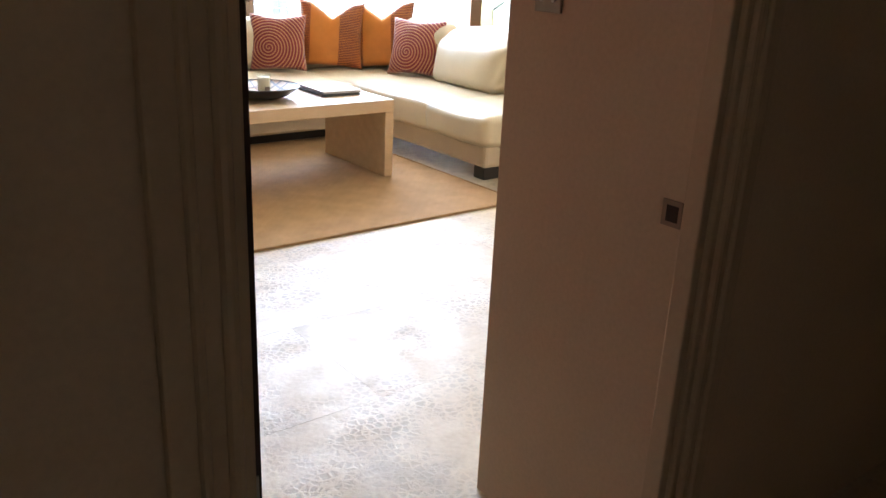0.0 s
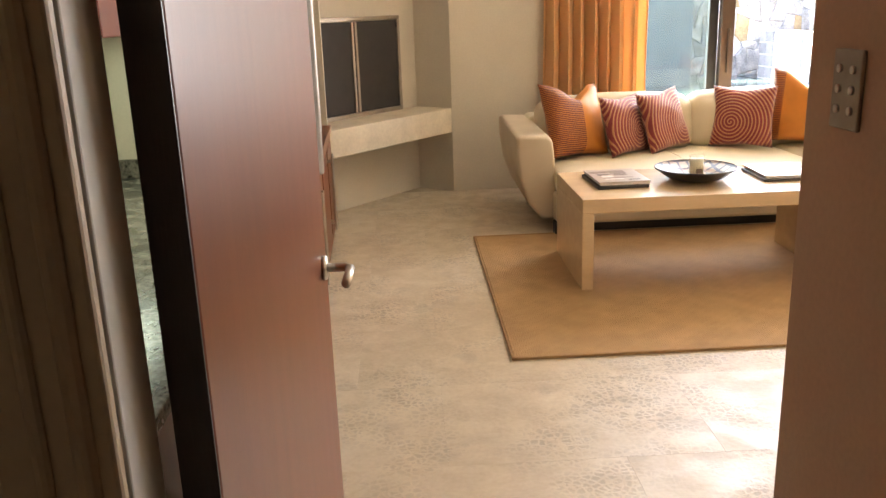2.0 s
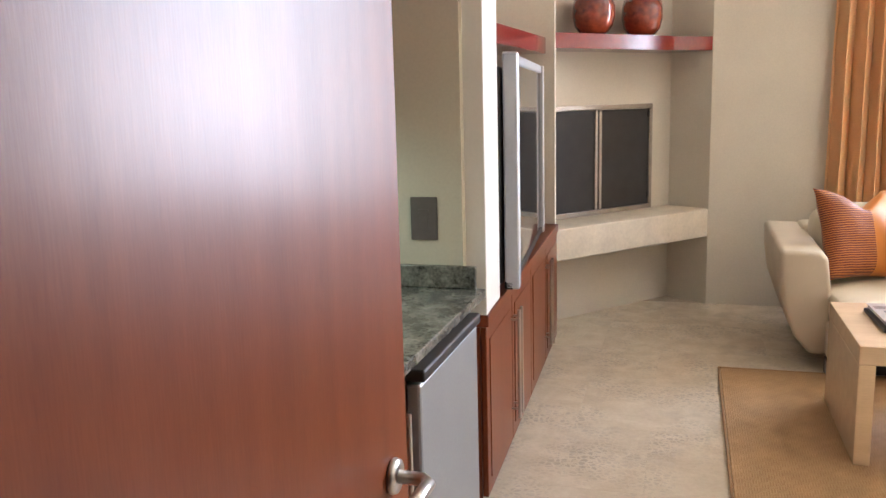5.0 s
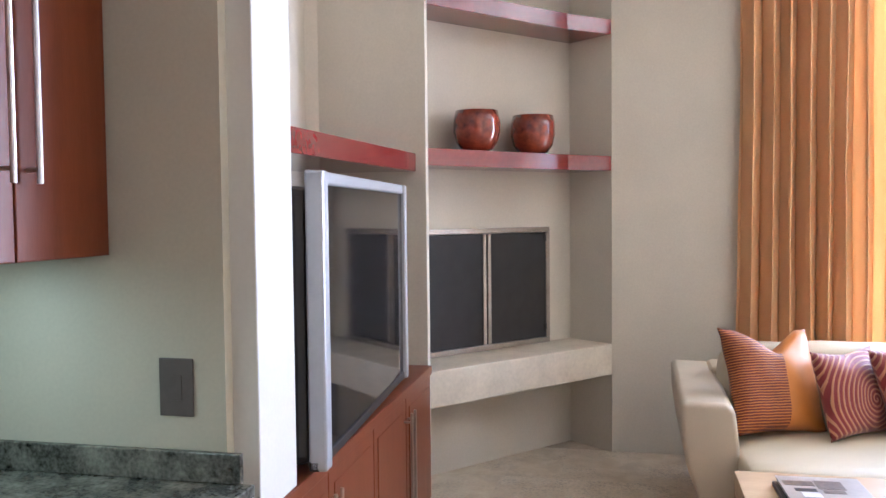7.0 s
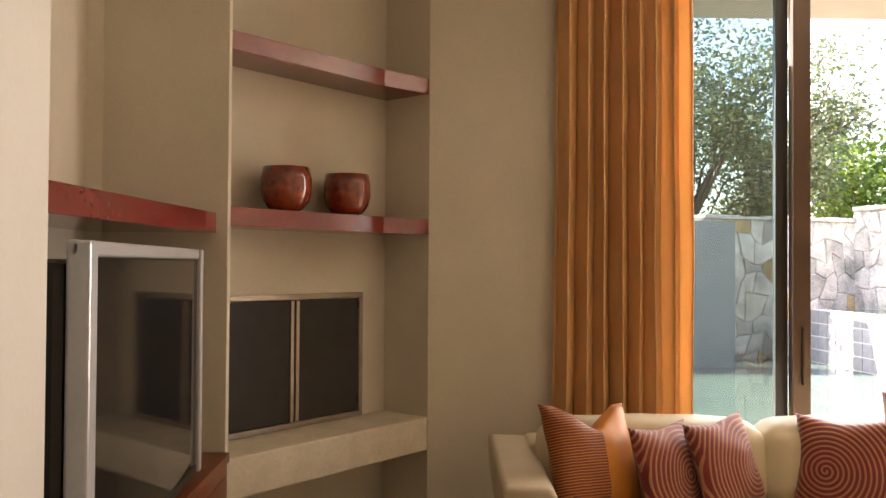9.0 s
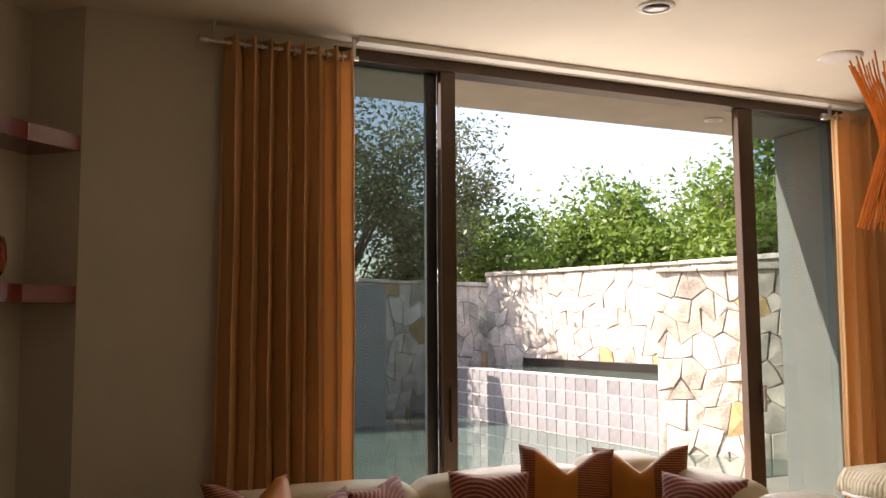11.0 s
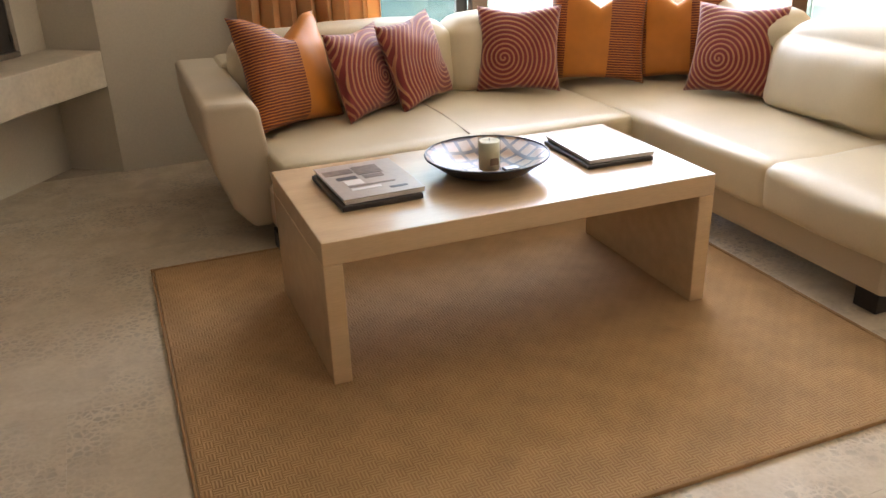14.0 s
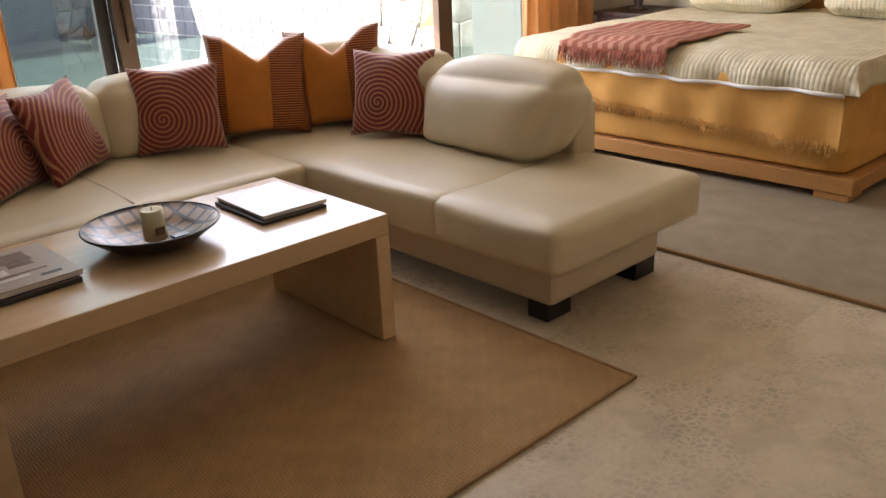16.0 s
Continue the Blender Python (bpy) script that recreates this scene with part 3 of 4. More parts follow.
# ---- ceiling fixtures ----
for x, y in ((0.36, 1.38), (2.40, 1.36)):
    d = thing("downlight", "recessed downlight with a chrome ring, unlit", "downlight", (x, y, CEILING), group="ceiling downlights")
    part("ring", lathe([(0.075, -0.012), (0.10, -0.010), (0.105, -0.001), (0.07, -0.001)], n=36, cap=False), FOAM, d, smooth=True)
    part("reflector", lathe([(0.074, -0.009), (0.055, -0.003), (0.02, -0.002)], n=30), STEEL, d, "chrome reflector", True)
grille = thing("ceiling_speaker", "round off-white ceiling speaker grille", "speaker", (4.10, 1.62, CEILING))
part("grille", lathe([(0.12, -0.012), (0.125, -0.010), (0.13, -0.001), (0.02, -0.001)], n=36), FOAM, grille, smooth=True)
part("ring", lathe([(0.131, -0.008), (0.14, -0.006), (0.142, -0.001), (0.131, -0.001)], n=36, cap=False), FOAM, grille, smooth=True)
soffit_light = thing("downlight", "recessed downlight in the roof overhang, unlit", "downlight", (4.35, 3.12, 3.30), group="ceiling downlights")
part("ring", lathe([(0.055, -0.012), (0.075, -0.010), (0.08, -0.001), (0.05, -0.001)], n=30, cap=False), FOAM, soffit_light, smooth=True)
part("reflector", lathe([(0.054, -0.009), (0.04, -0.003), (0.015, -0.002)], n=24), STEEL, soffit_light, smooth=True)
sp = thing("sprinkler", "small off-white ceiling sprinkler", "sprinkler", (-0.76, 2.06, CEILING))
part("plate", lathe([(0.012, -0.03), (0.045, -0.012), (0.05, -0.001), (0.01, -0.001)], n=20), FOAM, sp, smooth=True)
part("nozzle", lathe([(0.02, -0.055), (0.022, -0.05), (0.010, -0.046), (0.010, -0.028)], n=14), STEEL, sp)

pend = thing("pendant_lamp", "amber reed pendant lamp drawn in by a metal band", "pendant lamp", (4.22, 1.24, 2.20))
part("canopy", lathe([(0.09, 1.125), (0.11, 1.14), (0.11, 1.158), (0.02, 1.158)], n=24), FOAM, pend)
part("stem", tube([(0, 0, 0.55), (0, 0, 1.14)], 0.012), STEEL, pend)
part("band", lathe([(0.152, 0.52), (0.158, 0.525), (0.158, 0.60), (0.152, 0.605), (0.148, 0.60), (0.148, 0.525)], n=36, cap=False), STEEL, pend, "ribbed steel band")
random.seed(8)
for i in range(72):
    a = 2 * math.pi * i / 72 + random.uniform(-0.03, 0.03)
    pts = []
    top = 1.02 + random.uniform(-0.06, 0.05)
    for k in range(7):
        f = k / 6
        z = f * top
        r = 0.145 + (0.17 * abs(z - 0.56) / 0.56) ** 1.0 * (1.0 if z < 0.56 else 1.15)
        pts.append((r * math.cos(a + 0.3 * f), r * math.sin(a + 0.3 * f), z))
    part("reed", tube(pts, 0.0055, 5), ORANGE, pend)

# ---- entry door ----
hinge = Vector((-1.092, -3.285, 0))
tip = Vector((-1.072, -2.235, 0))
door = thing("door_1", "reddish cherry wood entry door, standing open", "door", hinge, math.degrees(math.atan2(tip.y - hinge.y, tip.x - hinge.x)), kind="structure")
DW = (tip - hinge).length
part("leaf", box(0.0, 0.0, 0.012, DW, 0.042, 2.42, 0.003), CHERRY, door)
part("hinge_edge", box(-0.004, 0.001, 0.014, -0.0005, 0.042, 2.418), DARKWOOD, door, "dark hinge edge")
hd = part("door_handle", lathe([(0.027, 0), (0.028, 0.004), (0.026, 0.010), (0.012, 0.011)], n=28), STEEL, door, "brushed steel lever handle", True)
hd.matrix_local = pose(DW - 0.07, 0, 0.885, 90, 0, 0)
part("lever", tube([(0, 0, 0.008), (0, 0, 0.05), (-0.012, 0, 0.062), (-0.12, 0, 0.062)], 0.0105, 12), STEEL, hd, smooth=True)
hd2 = part("door_handle", lathe([(0.027, 0), (0.028, 0.004), (0.026, 0.010), (0.012, 0.011)], n=28), STEEL, door, "brushed steel lever handle", True)
hd2.matrix_local = pose(DW - 0.07, 0.042, 0.885, -90, 0, 0)
part("lever", tube([(0, 0, 0.008), (0, 0, 0.05), (-0.012, 0, 0.062), (-0.12, 0, 0.062)], 0.0105, 12), STEEL, hd2, smooth=True)
for z in (0.52, 2.15):
    part("hinge", tube([(-0.012, 0.05, z), (-0.012, 0.05, z + 0.11)], 0.008, 10), STEEL, door)
    part("hinge_leaf", box(-0.0065, 0.006, z, -0.004, 0.04, z + 0.11), STEEL, door)
fr = thing("door_frame", "tan painted door frame with stepped casing", "door frame", (0, 0, 0), kind="structure")
# off-white instead of the frame's tan: the room's light put into the colour
part("hinge_jamb", box(-1.168, -3.384, 0, -1.15, -3.291, 2.45, 0.003), WHITE, fr, "hinge jamb, painted paler for the room light on it")
part("strike_jamb_stop", box(-0.286, -3.418, 0, -0.257, -3.375, 2.43, 0.004), JAMB, fr)
for s, x, y in ((1, -1.160, -3.384), (-1, -0.256, ENTRY)):
    part("casing", box(min(x - s * 0.105, x + s * 0.008), y - 0.02, 0, max(x - s * 0.105, x + s * 0.008), y - 0.001, 2.5, 0.005), JAMB, fr)
    part("casing_bead", tube([(x - s * 0.02, y - 0.021, 0), (x - s * 0.02, y - 0.021, 2.46)], 0.011, 10), JAMB, fr)
    part("casing_bead", tube([(x - s * 0.06, y - 0.021, 0), (x - s * 0.06, y - 0.021, 2.48)], 0.008, 10), JAMB, fr)
part("head_stop", box(-1.139, -3.375, 2.43, -0.257, -3.325, 2.45), JAMB, fr)
part("strike_plate", box(-0.2595, -3.357, 0.888, -0.2565, -3.311, 0.94, 0.001), PLATE, fr, "bronze strike plate")
# thin black piece on the plate for the shade inside the latch hole
part("latch_hole_shade", box(-0.2606, -3.349, 0.898, -0.2598, -3.322, 0.93), BLACK, fr)
sw = thing("switch_plate", "bronze wall switch plate with six buttons", "light switch", (-0.256, -2.958, 1.307), -90)
part("plate", box(-0.038, -0.007, -0.055, 0.038, -0.0005, 0.055, 0.002), PLATE, sw)
for i in range(3):
    for j in range(2):
        part("button", lathe([(0.006, 0.0), (0.006, 0.003), (0.004, 0.004)], n=14), STEEL, sw).matrix_local = pose(-0.018 + 0.036 * j, -0.007, -0.028 + 0.028 * i, 90, 0, 0)

# ---- kitchenette ----
counter = thing("counter", "dark green granite worktop with a low upstand", "worktop")
part("slab", box(-2.078, -3.1, 0.80, -1.285, -0.795, 0.83, 0.004), GRANITE, counter)
part("upstand", box(-2.055, -0.812, 0.831, -1.315, -0.7935, 0.905, 0.003), GRANITE, counter)
part("upstand", box(-2.078, -3.1, 0.831, -2.058, -0.815, 0.905, 0.003), GRANITE, counter)
fg = thing("fridge", "grey under-counter fridge with a black top", "fridge", (-1.27, -1.27, 0))
part("body", box(-0.6, -0.29, 0.03, -0.045, 0.29, 0.795, 0.004), BLACK, fg)
part("door", box(-0.04, -0.29, 0.09, 0.0, 0.29, 0.76, 0.008), FRIDGE, fg)
part("top_trim", box(-0.05, -0.29, 0.765, 0.012, 0.29, 0.797, 0.006), BLACK, fg)
part("plinth", box(-0.05, -0.28, 0.0, -0.02, 0.28, 0.085), BLACK, fg)
for y0 in (-3.08, -2.32):
    y1 = y0 + 0.74
    c = thing("base_cabinet", "cherry wood base cabinet with steel bar handle", "cabinet", (-1.30, (y0 + y1) / 2, 0), group="kitchenette base cabinets")
    part("body", box(-0.7, -0.369, 0.08, -0.022, 0.369, 0.795), CHERRY, c)
    dr = part("door", box(-0.02, -0.365, 0.09, 0.0, 0.365, 0.79, 0.003), CHERRY, c)
    part("handle", tube([(0.03, 0.3, 0.4), (0.03, 0.3, 0.72)], 0.006), STEEL, dr)
    part("plinth", box(-0.6, -0.36, 0, -0.06, 0.36, 0.08), BLACK, c)
for k in range(3):
    y1 = -0.797 - k * 0.66
    y0 = y1 - 0.655
    c = thing("wall_cabinet", "cherry wood wall cabinet with steel bar handles", "cabinet", (-2.075, (y0 + y1) / 2, 1.385), group="kitchenette wall cabinets")
    part("body", box(0, -0.327, 0, 0.388, 0.327, 1.05), CHERRY, c)
    for s in (-1, 1):
        d = part("door", box(0.392, min(s * 0.003, s * 0.325), 0.002, 0.412, max(s * 0.003, s * 0.325), 1.048, 0.003), CHERRY, c)
        h = part("handle", tube([(0.445, s * 0.04, 0.17), (0.445, s * 0.04, 0.62)], 0.007), STEEL, d, "brushed steel bar handle")
        for z in (0.2, 0.59):
            part("post", tube([(0.412, s * 0.04, z), (0.445, s * 0.04, z)], 0.005, 8), STEEL, d)
so = thing("wall_socket", "brown wall socket plate", "socket", (-1.49, -0.791, 1.06))
part("plate", box(-0.046, -0.006, -0.072, 0.046, -0.0005, 0.072, 0.002), SOCKET, so)
part("rocker", box(-0.016, -0.009, -0.032, 0.016, -0.006, 0.032, 0.001), SOCKET, so)
fa = thing("faucet", "chrome gooseneck tap on the worktop", "tap", (-1.95, -2.1, 0.83))
part("spout", tube([(0, 0, 0), (0, 0, 0.2)] + [(0.09 - 0.09 * math.cos(a), 0, 0.2 + 0.09 * math.sin(a)) for a in np.linspace(0.3, 3.1, 10)] + [(0.18, 0, 0.15)], 0.012), STEEL, fa, smooth=True)
part("base", lathe([(0.03, 0), (0.03, 0.01), (0.018, 0.03), (0.016, 0.05)], n=20), STEEL, fa)

# ---- television wall ----
CA, CB = Vector((-1.285, -0.742, 0)), Vector((-1.362, 1.385, 0))
lng = (CB - CA).length
cx, cy = (CA.x + CB.x) / 2 - 0.035, (CA.y + CB.y) / 2
ANG = math.degrees(math.atan2(CB.y - CA.y, CB.x - CA.x))
cab = thing("tv_cabinet", "cherry wood television cabinet with tall bar handles", "cabinet", (cx, cy, 0), ANG)
part("body", box(-lng / 2, 0.0, 0.06, lng / 2, 0.56, 0.68), CHERRY, cab)
part("top", box(-lng / 2, -0.03, 0.682, lng / 2, 0.57, 0.725, 0.004), CHERRY, cab)
part("plinth", box(-lng / 2, 0.04, 0, lng / 2, 0.5, 0.058), BLACK, cab)
for i in range(4):
    a = -lng / 2 + 0.004 + i * (lng - 0.008) / 4
    b = a + (lng - 0.008) / 4 - 0.004
    d = part("door", box(a, -0.021, 0.064, b, -0.001, 0.678, 0.003), CHERRY, cab)
    part("panel", box(a + 0.05, -0.025, 0.12, b - 0.05, -0.0215, 0.63, 0.002), CHERRY, d)
    hx = b - 0.03 if i % 2 == 0 else a + 0.03
    part("handle", tube([(hx, -0.055, 0.17), (hx, -0.055, 0.62)], 0.007), STEEL, d, "brushed steel bar handle")
    for z in (0.21, 0.58):
        part("post", tube([(hx, -0.021, z), (hx, -0.055, z)], 0.005, 8), STEEL, d)
tv = thing("television", "large silver-framed flat television, switched off", "television", (-1.335, 0.31, 0.726), 95.2)
part("frame", box(-0.715, 0.0, 0.012, 0.715, 0.035, 0.045, 0.006), BLACK, tv, "dark lower edge of the surround")
part("frame", box(-0.715, 0.0, 0.845, 0.715, 0.035, 0.885, 0.008), GREY, tv, "silver plastic surround")
part("screen", box(-0.652, 0.006, 0.046, 0.672, 0.03, 0.844), SCREEN, tv, "dark glossy screen")
part("speaker", box(-0.715, -0.022, 0.012, -0.653, 0.034, 0.884, 0.008), GREY, tv, "silver speaker column")
part("speaker", box(0.673, -0.012, 0.012, 0.715, 0.034, 0.884, 0.008), GREY, tv, "silver speaker column")
part("stand", box(-0.35, 0.04, 0.0, 0.35, 0.20, 0.011, 0.003), BLACK, tv)
part("rear_housing", box(-0.70, 0.036, 0.02, 0.70, 0.15, 0.84, 0.03), BLACK, tv)
part("rear_bulge", box(-0.45, 0.151, 0.10, 0.45, 0.26, 0.74, 0.04), BLACK, tv)
sh = tagged(mesh_ob("wall_shelf", prism([west(0.135, -0.22), west(2.015, -0.05), west(2.015, -0.59), west(0.135, -0.59)], 1.69, 1.78, 0.003), CHERRYH), "thick glossy red shelf above the television", "shelf")

# ---- fireplace ----
fp = thing("fireplace", "fireplace closed by two dark mesh doors", "fireplace", (*alcove(-0.733, 0.35), 0.671), math.degrees(math.atan2(HD.y, HD.x)))
part("frame", box(-0.52, -0.03, 0.69, 0.52, -0.001, 0.72, 0.003), FIREFRAME, fp, "brushed metal surround")
part("frame", box(-0.52, -0.03, 0.002, 0.52, -0.001, 0.03, 0.003), FIREFRAME, fp)
for x in (-0.505, 0.505):
    part("frame", box(x - 0.015, -0.03, 0.031, x + 0.015, -0.001, 0.689, 0.003), FIREFRAME, fp)
for s in (-1, 1):
    d = part("door", box(min(s * 0.004, s * 0.488), -0.026, 0.034, max(s * 0.004, s * 0.488), -0.012, 0.686, 0.002), CHAR, fp, "dark mesh screen door")
    x = s * 0.018
    part("stile", box(x - 0.012, -0.034, 0.034, x + 0.012, -0.027, 0.686, 0.002), FIREFRAME, d)
    for z in (0.08, 0.63):
        part("hinge", box(s * 0.478 - 0.008, -0.034, z, s * 0.478 + 0.008, -0.027, z + 0.04), BLACK, d)


def alcove_shelf(z):
    poly = [alcove(-1.42, 0.06), alcove(-0.33, 0.05), alcove(-0.005, 0.0), alcove(-0.005, 0.345), alcove(-1.42, 0.345)]
    return tagged(mesh_ob("alcove_shelf", prism(poly, z - 0.09, z, 0.003), CHERRYH), "thick glossy red shelf across the alcove", "shelf", "alcove shelves")


alcove_shelf(1.819)
alcove_shelf(2.639)
for a in (-0.93, -0.50):
    v = thing("vase", "round oxblood glazed pot with a wide mouth", "vase", (*alcove(a, 0.17), 1.8195), group="pots on the shelf")
    part("pot", lathe([(0.05, 0), (0.085, 0.010), (0.116, 0.05), (0.131, 0.11), (0.129, 0.17), (0.119, 0.225), (0.113, 0.226), (0.121, 0.17), (0.122, 0.11), (0.10, 0.045), (0.03, 0.02)], n=40), VASE, v, smooth=True)

# ---- rugs ----
rug = thing("rug", "tan basket-weave rug with a bound edge", "rug", (0.62, 0.115, 0))
part("weave", box(-1.085, -0.968, 0.001, 1.08, 0.975, 0.012, 0.003), RUGM, rug)
for x0, y0, x1, y1 in ((-1.097, -0.982, 1.094, -0.97), (-1.097, 0.977, 1.094, 0.989), (-1.097, -0.969, -1.087, 0.976), (1.082, -0.969, 1.094, 0.976)):
    part("binding", box(x0, y0, 0.0005, x1, y1, 0.0145, 0.003), RUGB, rug)
mat = thing("carpet", "taupe woven carpet under the bed", "carpet", (4.5, 0.0, 0))
part("weave", box(-1.745, -2.35, 0.0005, 1.75, 2.4, 0.016, 0.004), MATM, mat)
part("binding", box(-1.765, -2.35, 0.0005, -1.747, 2.4, 0.019, 0.004), RUGB, mat)

# ---- coffee table ----
tb = thing("coffee_table", "bleached maple coffee table with slab legs", "coffee table", (0.677, 0.312, 0.0125))
part("tabletop", box(-0.69, -0.364, 0.403, 0.69, 0.364, 0.4775, 0.004), MAPLE, tb)
for s in (-1, 1):
    part("leg", box(min(s * 0.69, s * 0.63), -0.364, 0, max(s * 0.69, s * 0.63), 0.364, 0.4025, 0.004), MAPLE, tb)
TOP = 0.4905


def magazine(x, y, rz, w, d, h, cover, label, pale):
    e = thing("magazine", label, "magazine", (x, y, TOP), rz, group="magazines on the table")
    part("lower_issue", box(-w / 2 - 0.01, -d / 2 - 0.005, 0, w / 2, d / 2, h * 0.5, 0.003), INK, e)
    part("paper_block", box(-w / 2 + 0.006, -d / 2 + 0.01, h * 0.5 + 0.001, w / 2 + 0.01, d / 2 + 0.004, h * 0.93), PAPERW, e)
    part("cover", box(-w / 2, -d / 2 + 0.006, h * 0.93 + 0.001, w / 2 + 0.012, d / 2 + 0.006, h + 0.002, 0.001), cover, e)
    if not pale:
        for bx, by, bw, bh, m in ((-0.07, 0.10, 0.10, 0.05, BROWNINK), (0.03, 0.09, 0.09, 0.09, BROWNINK), (-0.06, 0.03, 0.07, 0.03, INK), (0.03, 0.02, 0.07, 0.035, BROWNINK), (0.0, -0.06, 0.16, 0.012, BROWNINK), (-0.03, -0.09, 0.10, 0.02, PAPERW), (-0.05, -0.02, 0.06, 0.05, PAPERW), (0.07, -0.12, 0.06, 0.018, INK)):
            part("print", box(bx - bw / 2, by - bh / 2, h + 0.0022, bx + bw / 2, by + bh / 2, h + 0.003), m, e)


magazine(0.247, 0.343, 2, 0.264, 0.35, 0.034, PAPER, "stack of magazines with an interior photo cover", False)
magazine(1.145, 0.348, -2, 0.254, 0.342, 0.028, PAPERW, "pale magazine stack catching the window light", True)
pen = tagged(mesh_ob("pen", tube([(1.018, 0.201, TOP + 0.006), (1.009, 0.465, TOP + 0.006)], 0.006, 10), INK), "dark pen beside the pale magazines", "pen")
bw = thing("bowl", "wide dark bowl glazed with a tan lattice", "bowl", (0.677, 0.313, TOP))
part("dish", lathe([(0.07, 0.0), (0.085, 0.004), (0.15, 0.022), (0.213, 0.066), (0.216, 0.070), (0.212, 0.071), (0.145, 0.029), (0.08, 0.012), (0.001, 0.010)], n=56), BOWL, bw, smooth=True)
part("rim", tube([(0.2155 * math.cos(a), 0.2155 * math.sin(a), 0.0705) for a in np.linspace(0, 2 * math.pi, 57)], 0.004, 6), INK, bw, "dark rim", True)
part("outer_glaze", lathe([(0.0715, -0.0003), (0.087, 0.0015), (0.152, 0.0195), (0.2165, 0.066)], n=56, cap=False), INK, bw, "dark outer glaze", True)
cd = thing("candle", "ivory candle in a glass tumbler", "candle", (0.672, 0.284, TOP + 0.0125))
part("wax", lathe([(0.036, 0.012), (0.036, 0.112), (0.030, 0.109), (0.005, 0.108)], n=28), CANDLE, cd, smooth=True)
gl = part("glass", lathe([(0.040, 0.0), (0.041, 0.128), (0.0385, 0.128), (0.0375, 0.010)], n=28), CLEAR, cd, smooth=True)
part("wick", tube([(0, 0, 0.107), (0.002, 0, 0.12)], 0.0012, 6), INK, cd)
part("print", box(-0.016, -0.0425, 0.035, 0.016, -0.0415, 0.06), BROWNINK, cd)
mt = tagged(mesh_ob("matchbook", box(0.716, 0.24, TOP + 0.016, 0.771, 0.275, TOP + 0.026, 0.002), INK), "dark matchbook lying in the bowl", "matchbook")

# ---- sofa ----
sofa = thing("sofa", "cream leather corner sofa with a chaise end", "sofa")
part("base", prism([(0.06, 1.02), (1.78, 1.02), (1.78, 2.18), (0.0, 2.18)], 0.085, 0.27, 0.02), SUEDE, sofa)
part("chaise_base", prism([(1.80, -0.43), (2.50, -0.43), (2.62, -0.20), (2.66, 2.18), (1.80, 2.18)], 0.085, 0.245, 0.025), SUEDE, sofa)
part("seat", soft_box(0.075, 0.95, 0.255, 1.715, 1.95, 0.425, 0.035, 0.02, 20, 0.006, 1), LEATHER, sofa, smooth=True)
part("chaise_seat", soft_box(1.72, -0.52, 0.235, 2.68, 0.125, 0.425, 0.045, 0.016, 16, 0.007, 2), LEATHER, sofa, smooth=True)
part("corner_seat", soft_box(1.725, 0.06, 0.235, 2.67, 1.98, 0.425, 0.035, 0.016, 20, 0.007, 3), LEATHER, sofa, smooth=True)
part("back_frame", prism([(0.0, 1.92), (2.72, 1.92), (2.72, 2.22), (0.0, 2.22)], 0.10, 0.66, 0.04, seg=3), LEATHER, sofa)
part("side_back_frame", prism([(2.56, 0.06), (2.72, 0.06), (2.74, 1.915), (2.56, 1.915)], 0.246, 0.66, 0.03, seg=3), LEATHER, sofa)
for x0, x1, s in ((0.06, 1.12, 5), (1.12, 2.2, 6)):
    part("back_cushion", soft_box(x0, 1.66, 0.41, x1, 1.98, 0.79, 0.09, 0.03, 16, 0.012, s), LEATHER, sofa, smooth=True)
part("corner_cushion", soft_box(2.12, 1.55, 0.41, 2.62, 1.98, 0.83, 0.10, 0.03, 16, 0.012, 8), LEATHER, sofa, smooth=True)
bm = soft_box(2.31, 0.06, 0.405, 2.58, 0.83, 0.79, 0.11, 0.06, 20, 0.016, 7)
for v in bm.verts:
    up = (v.co.z - 0.405) / 0.425
    v.co.x += 0.09 * (up - 0.5)
    v.co.y -= 0.16 * (up - 0.25) * max(0.0, (0.83 - v.co.y) / 0.77)
part("side_cushion", bm, LEATHER, sofa, "plump cream leather end cushion", True)
part("side_cushion", soft_box(2.34, 0.79, 0.42, 2.60, 1.57, 0.82, 0.09, 0.03, 16, 0.012, 9), LEATHER, sofa, smooth=True)
# arm: flat top, bulging outer side that tapers to the floor
bm = bmesh.new()
prof = [(0.06, 0.085), (-0.02, 0.085), (-0.10, 0.18), (-0.155, 0.34), (-0.178, 0.50), (-0.18, 0.615), (-0.17, 0.635), (0.02, 0.63), (0.05, 0.60), (0.07, 0.44), (0.075, 0.27)]
rows = []
for y in (1.18, 1.20, 1.5, 1.9, 2.2, 2.23):
    k = 0.97 if y in (1.18, 2.23) else 1.0
    rows.append([bm.verts.new((-0.05 + (x + 0.05) * k, y, 0.36 + (z - 0.36) * k + 0.012 * (y - 1.2))) for x, z in prof])
for a, b in zip(rows, rows[1:]):
    for i in range(len(prof)):
        bm.faces.new((a[i], a[(i + 1) % len(prof)], b[(i + 1) % len(prof)], b[i]))
bm.faces.new(rows[0])
bm.faces.new(rows[-1])
arm = part("arm", bm, SUEDE, sofa, smooth=True)
round_off = arm.modifiers.new("round", "BEVEL")
round_off.width, round_off.segments, round_off.limit_method, round_off.angle_limit = 0.018, 3, "ANGLE", radians(35)
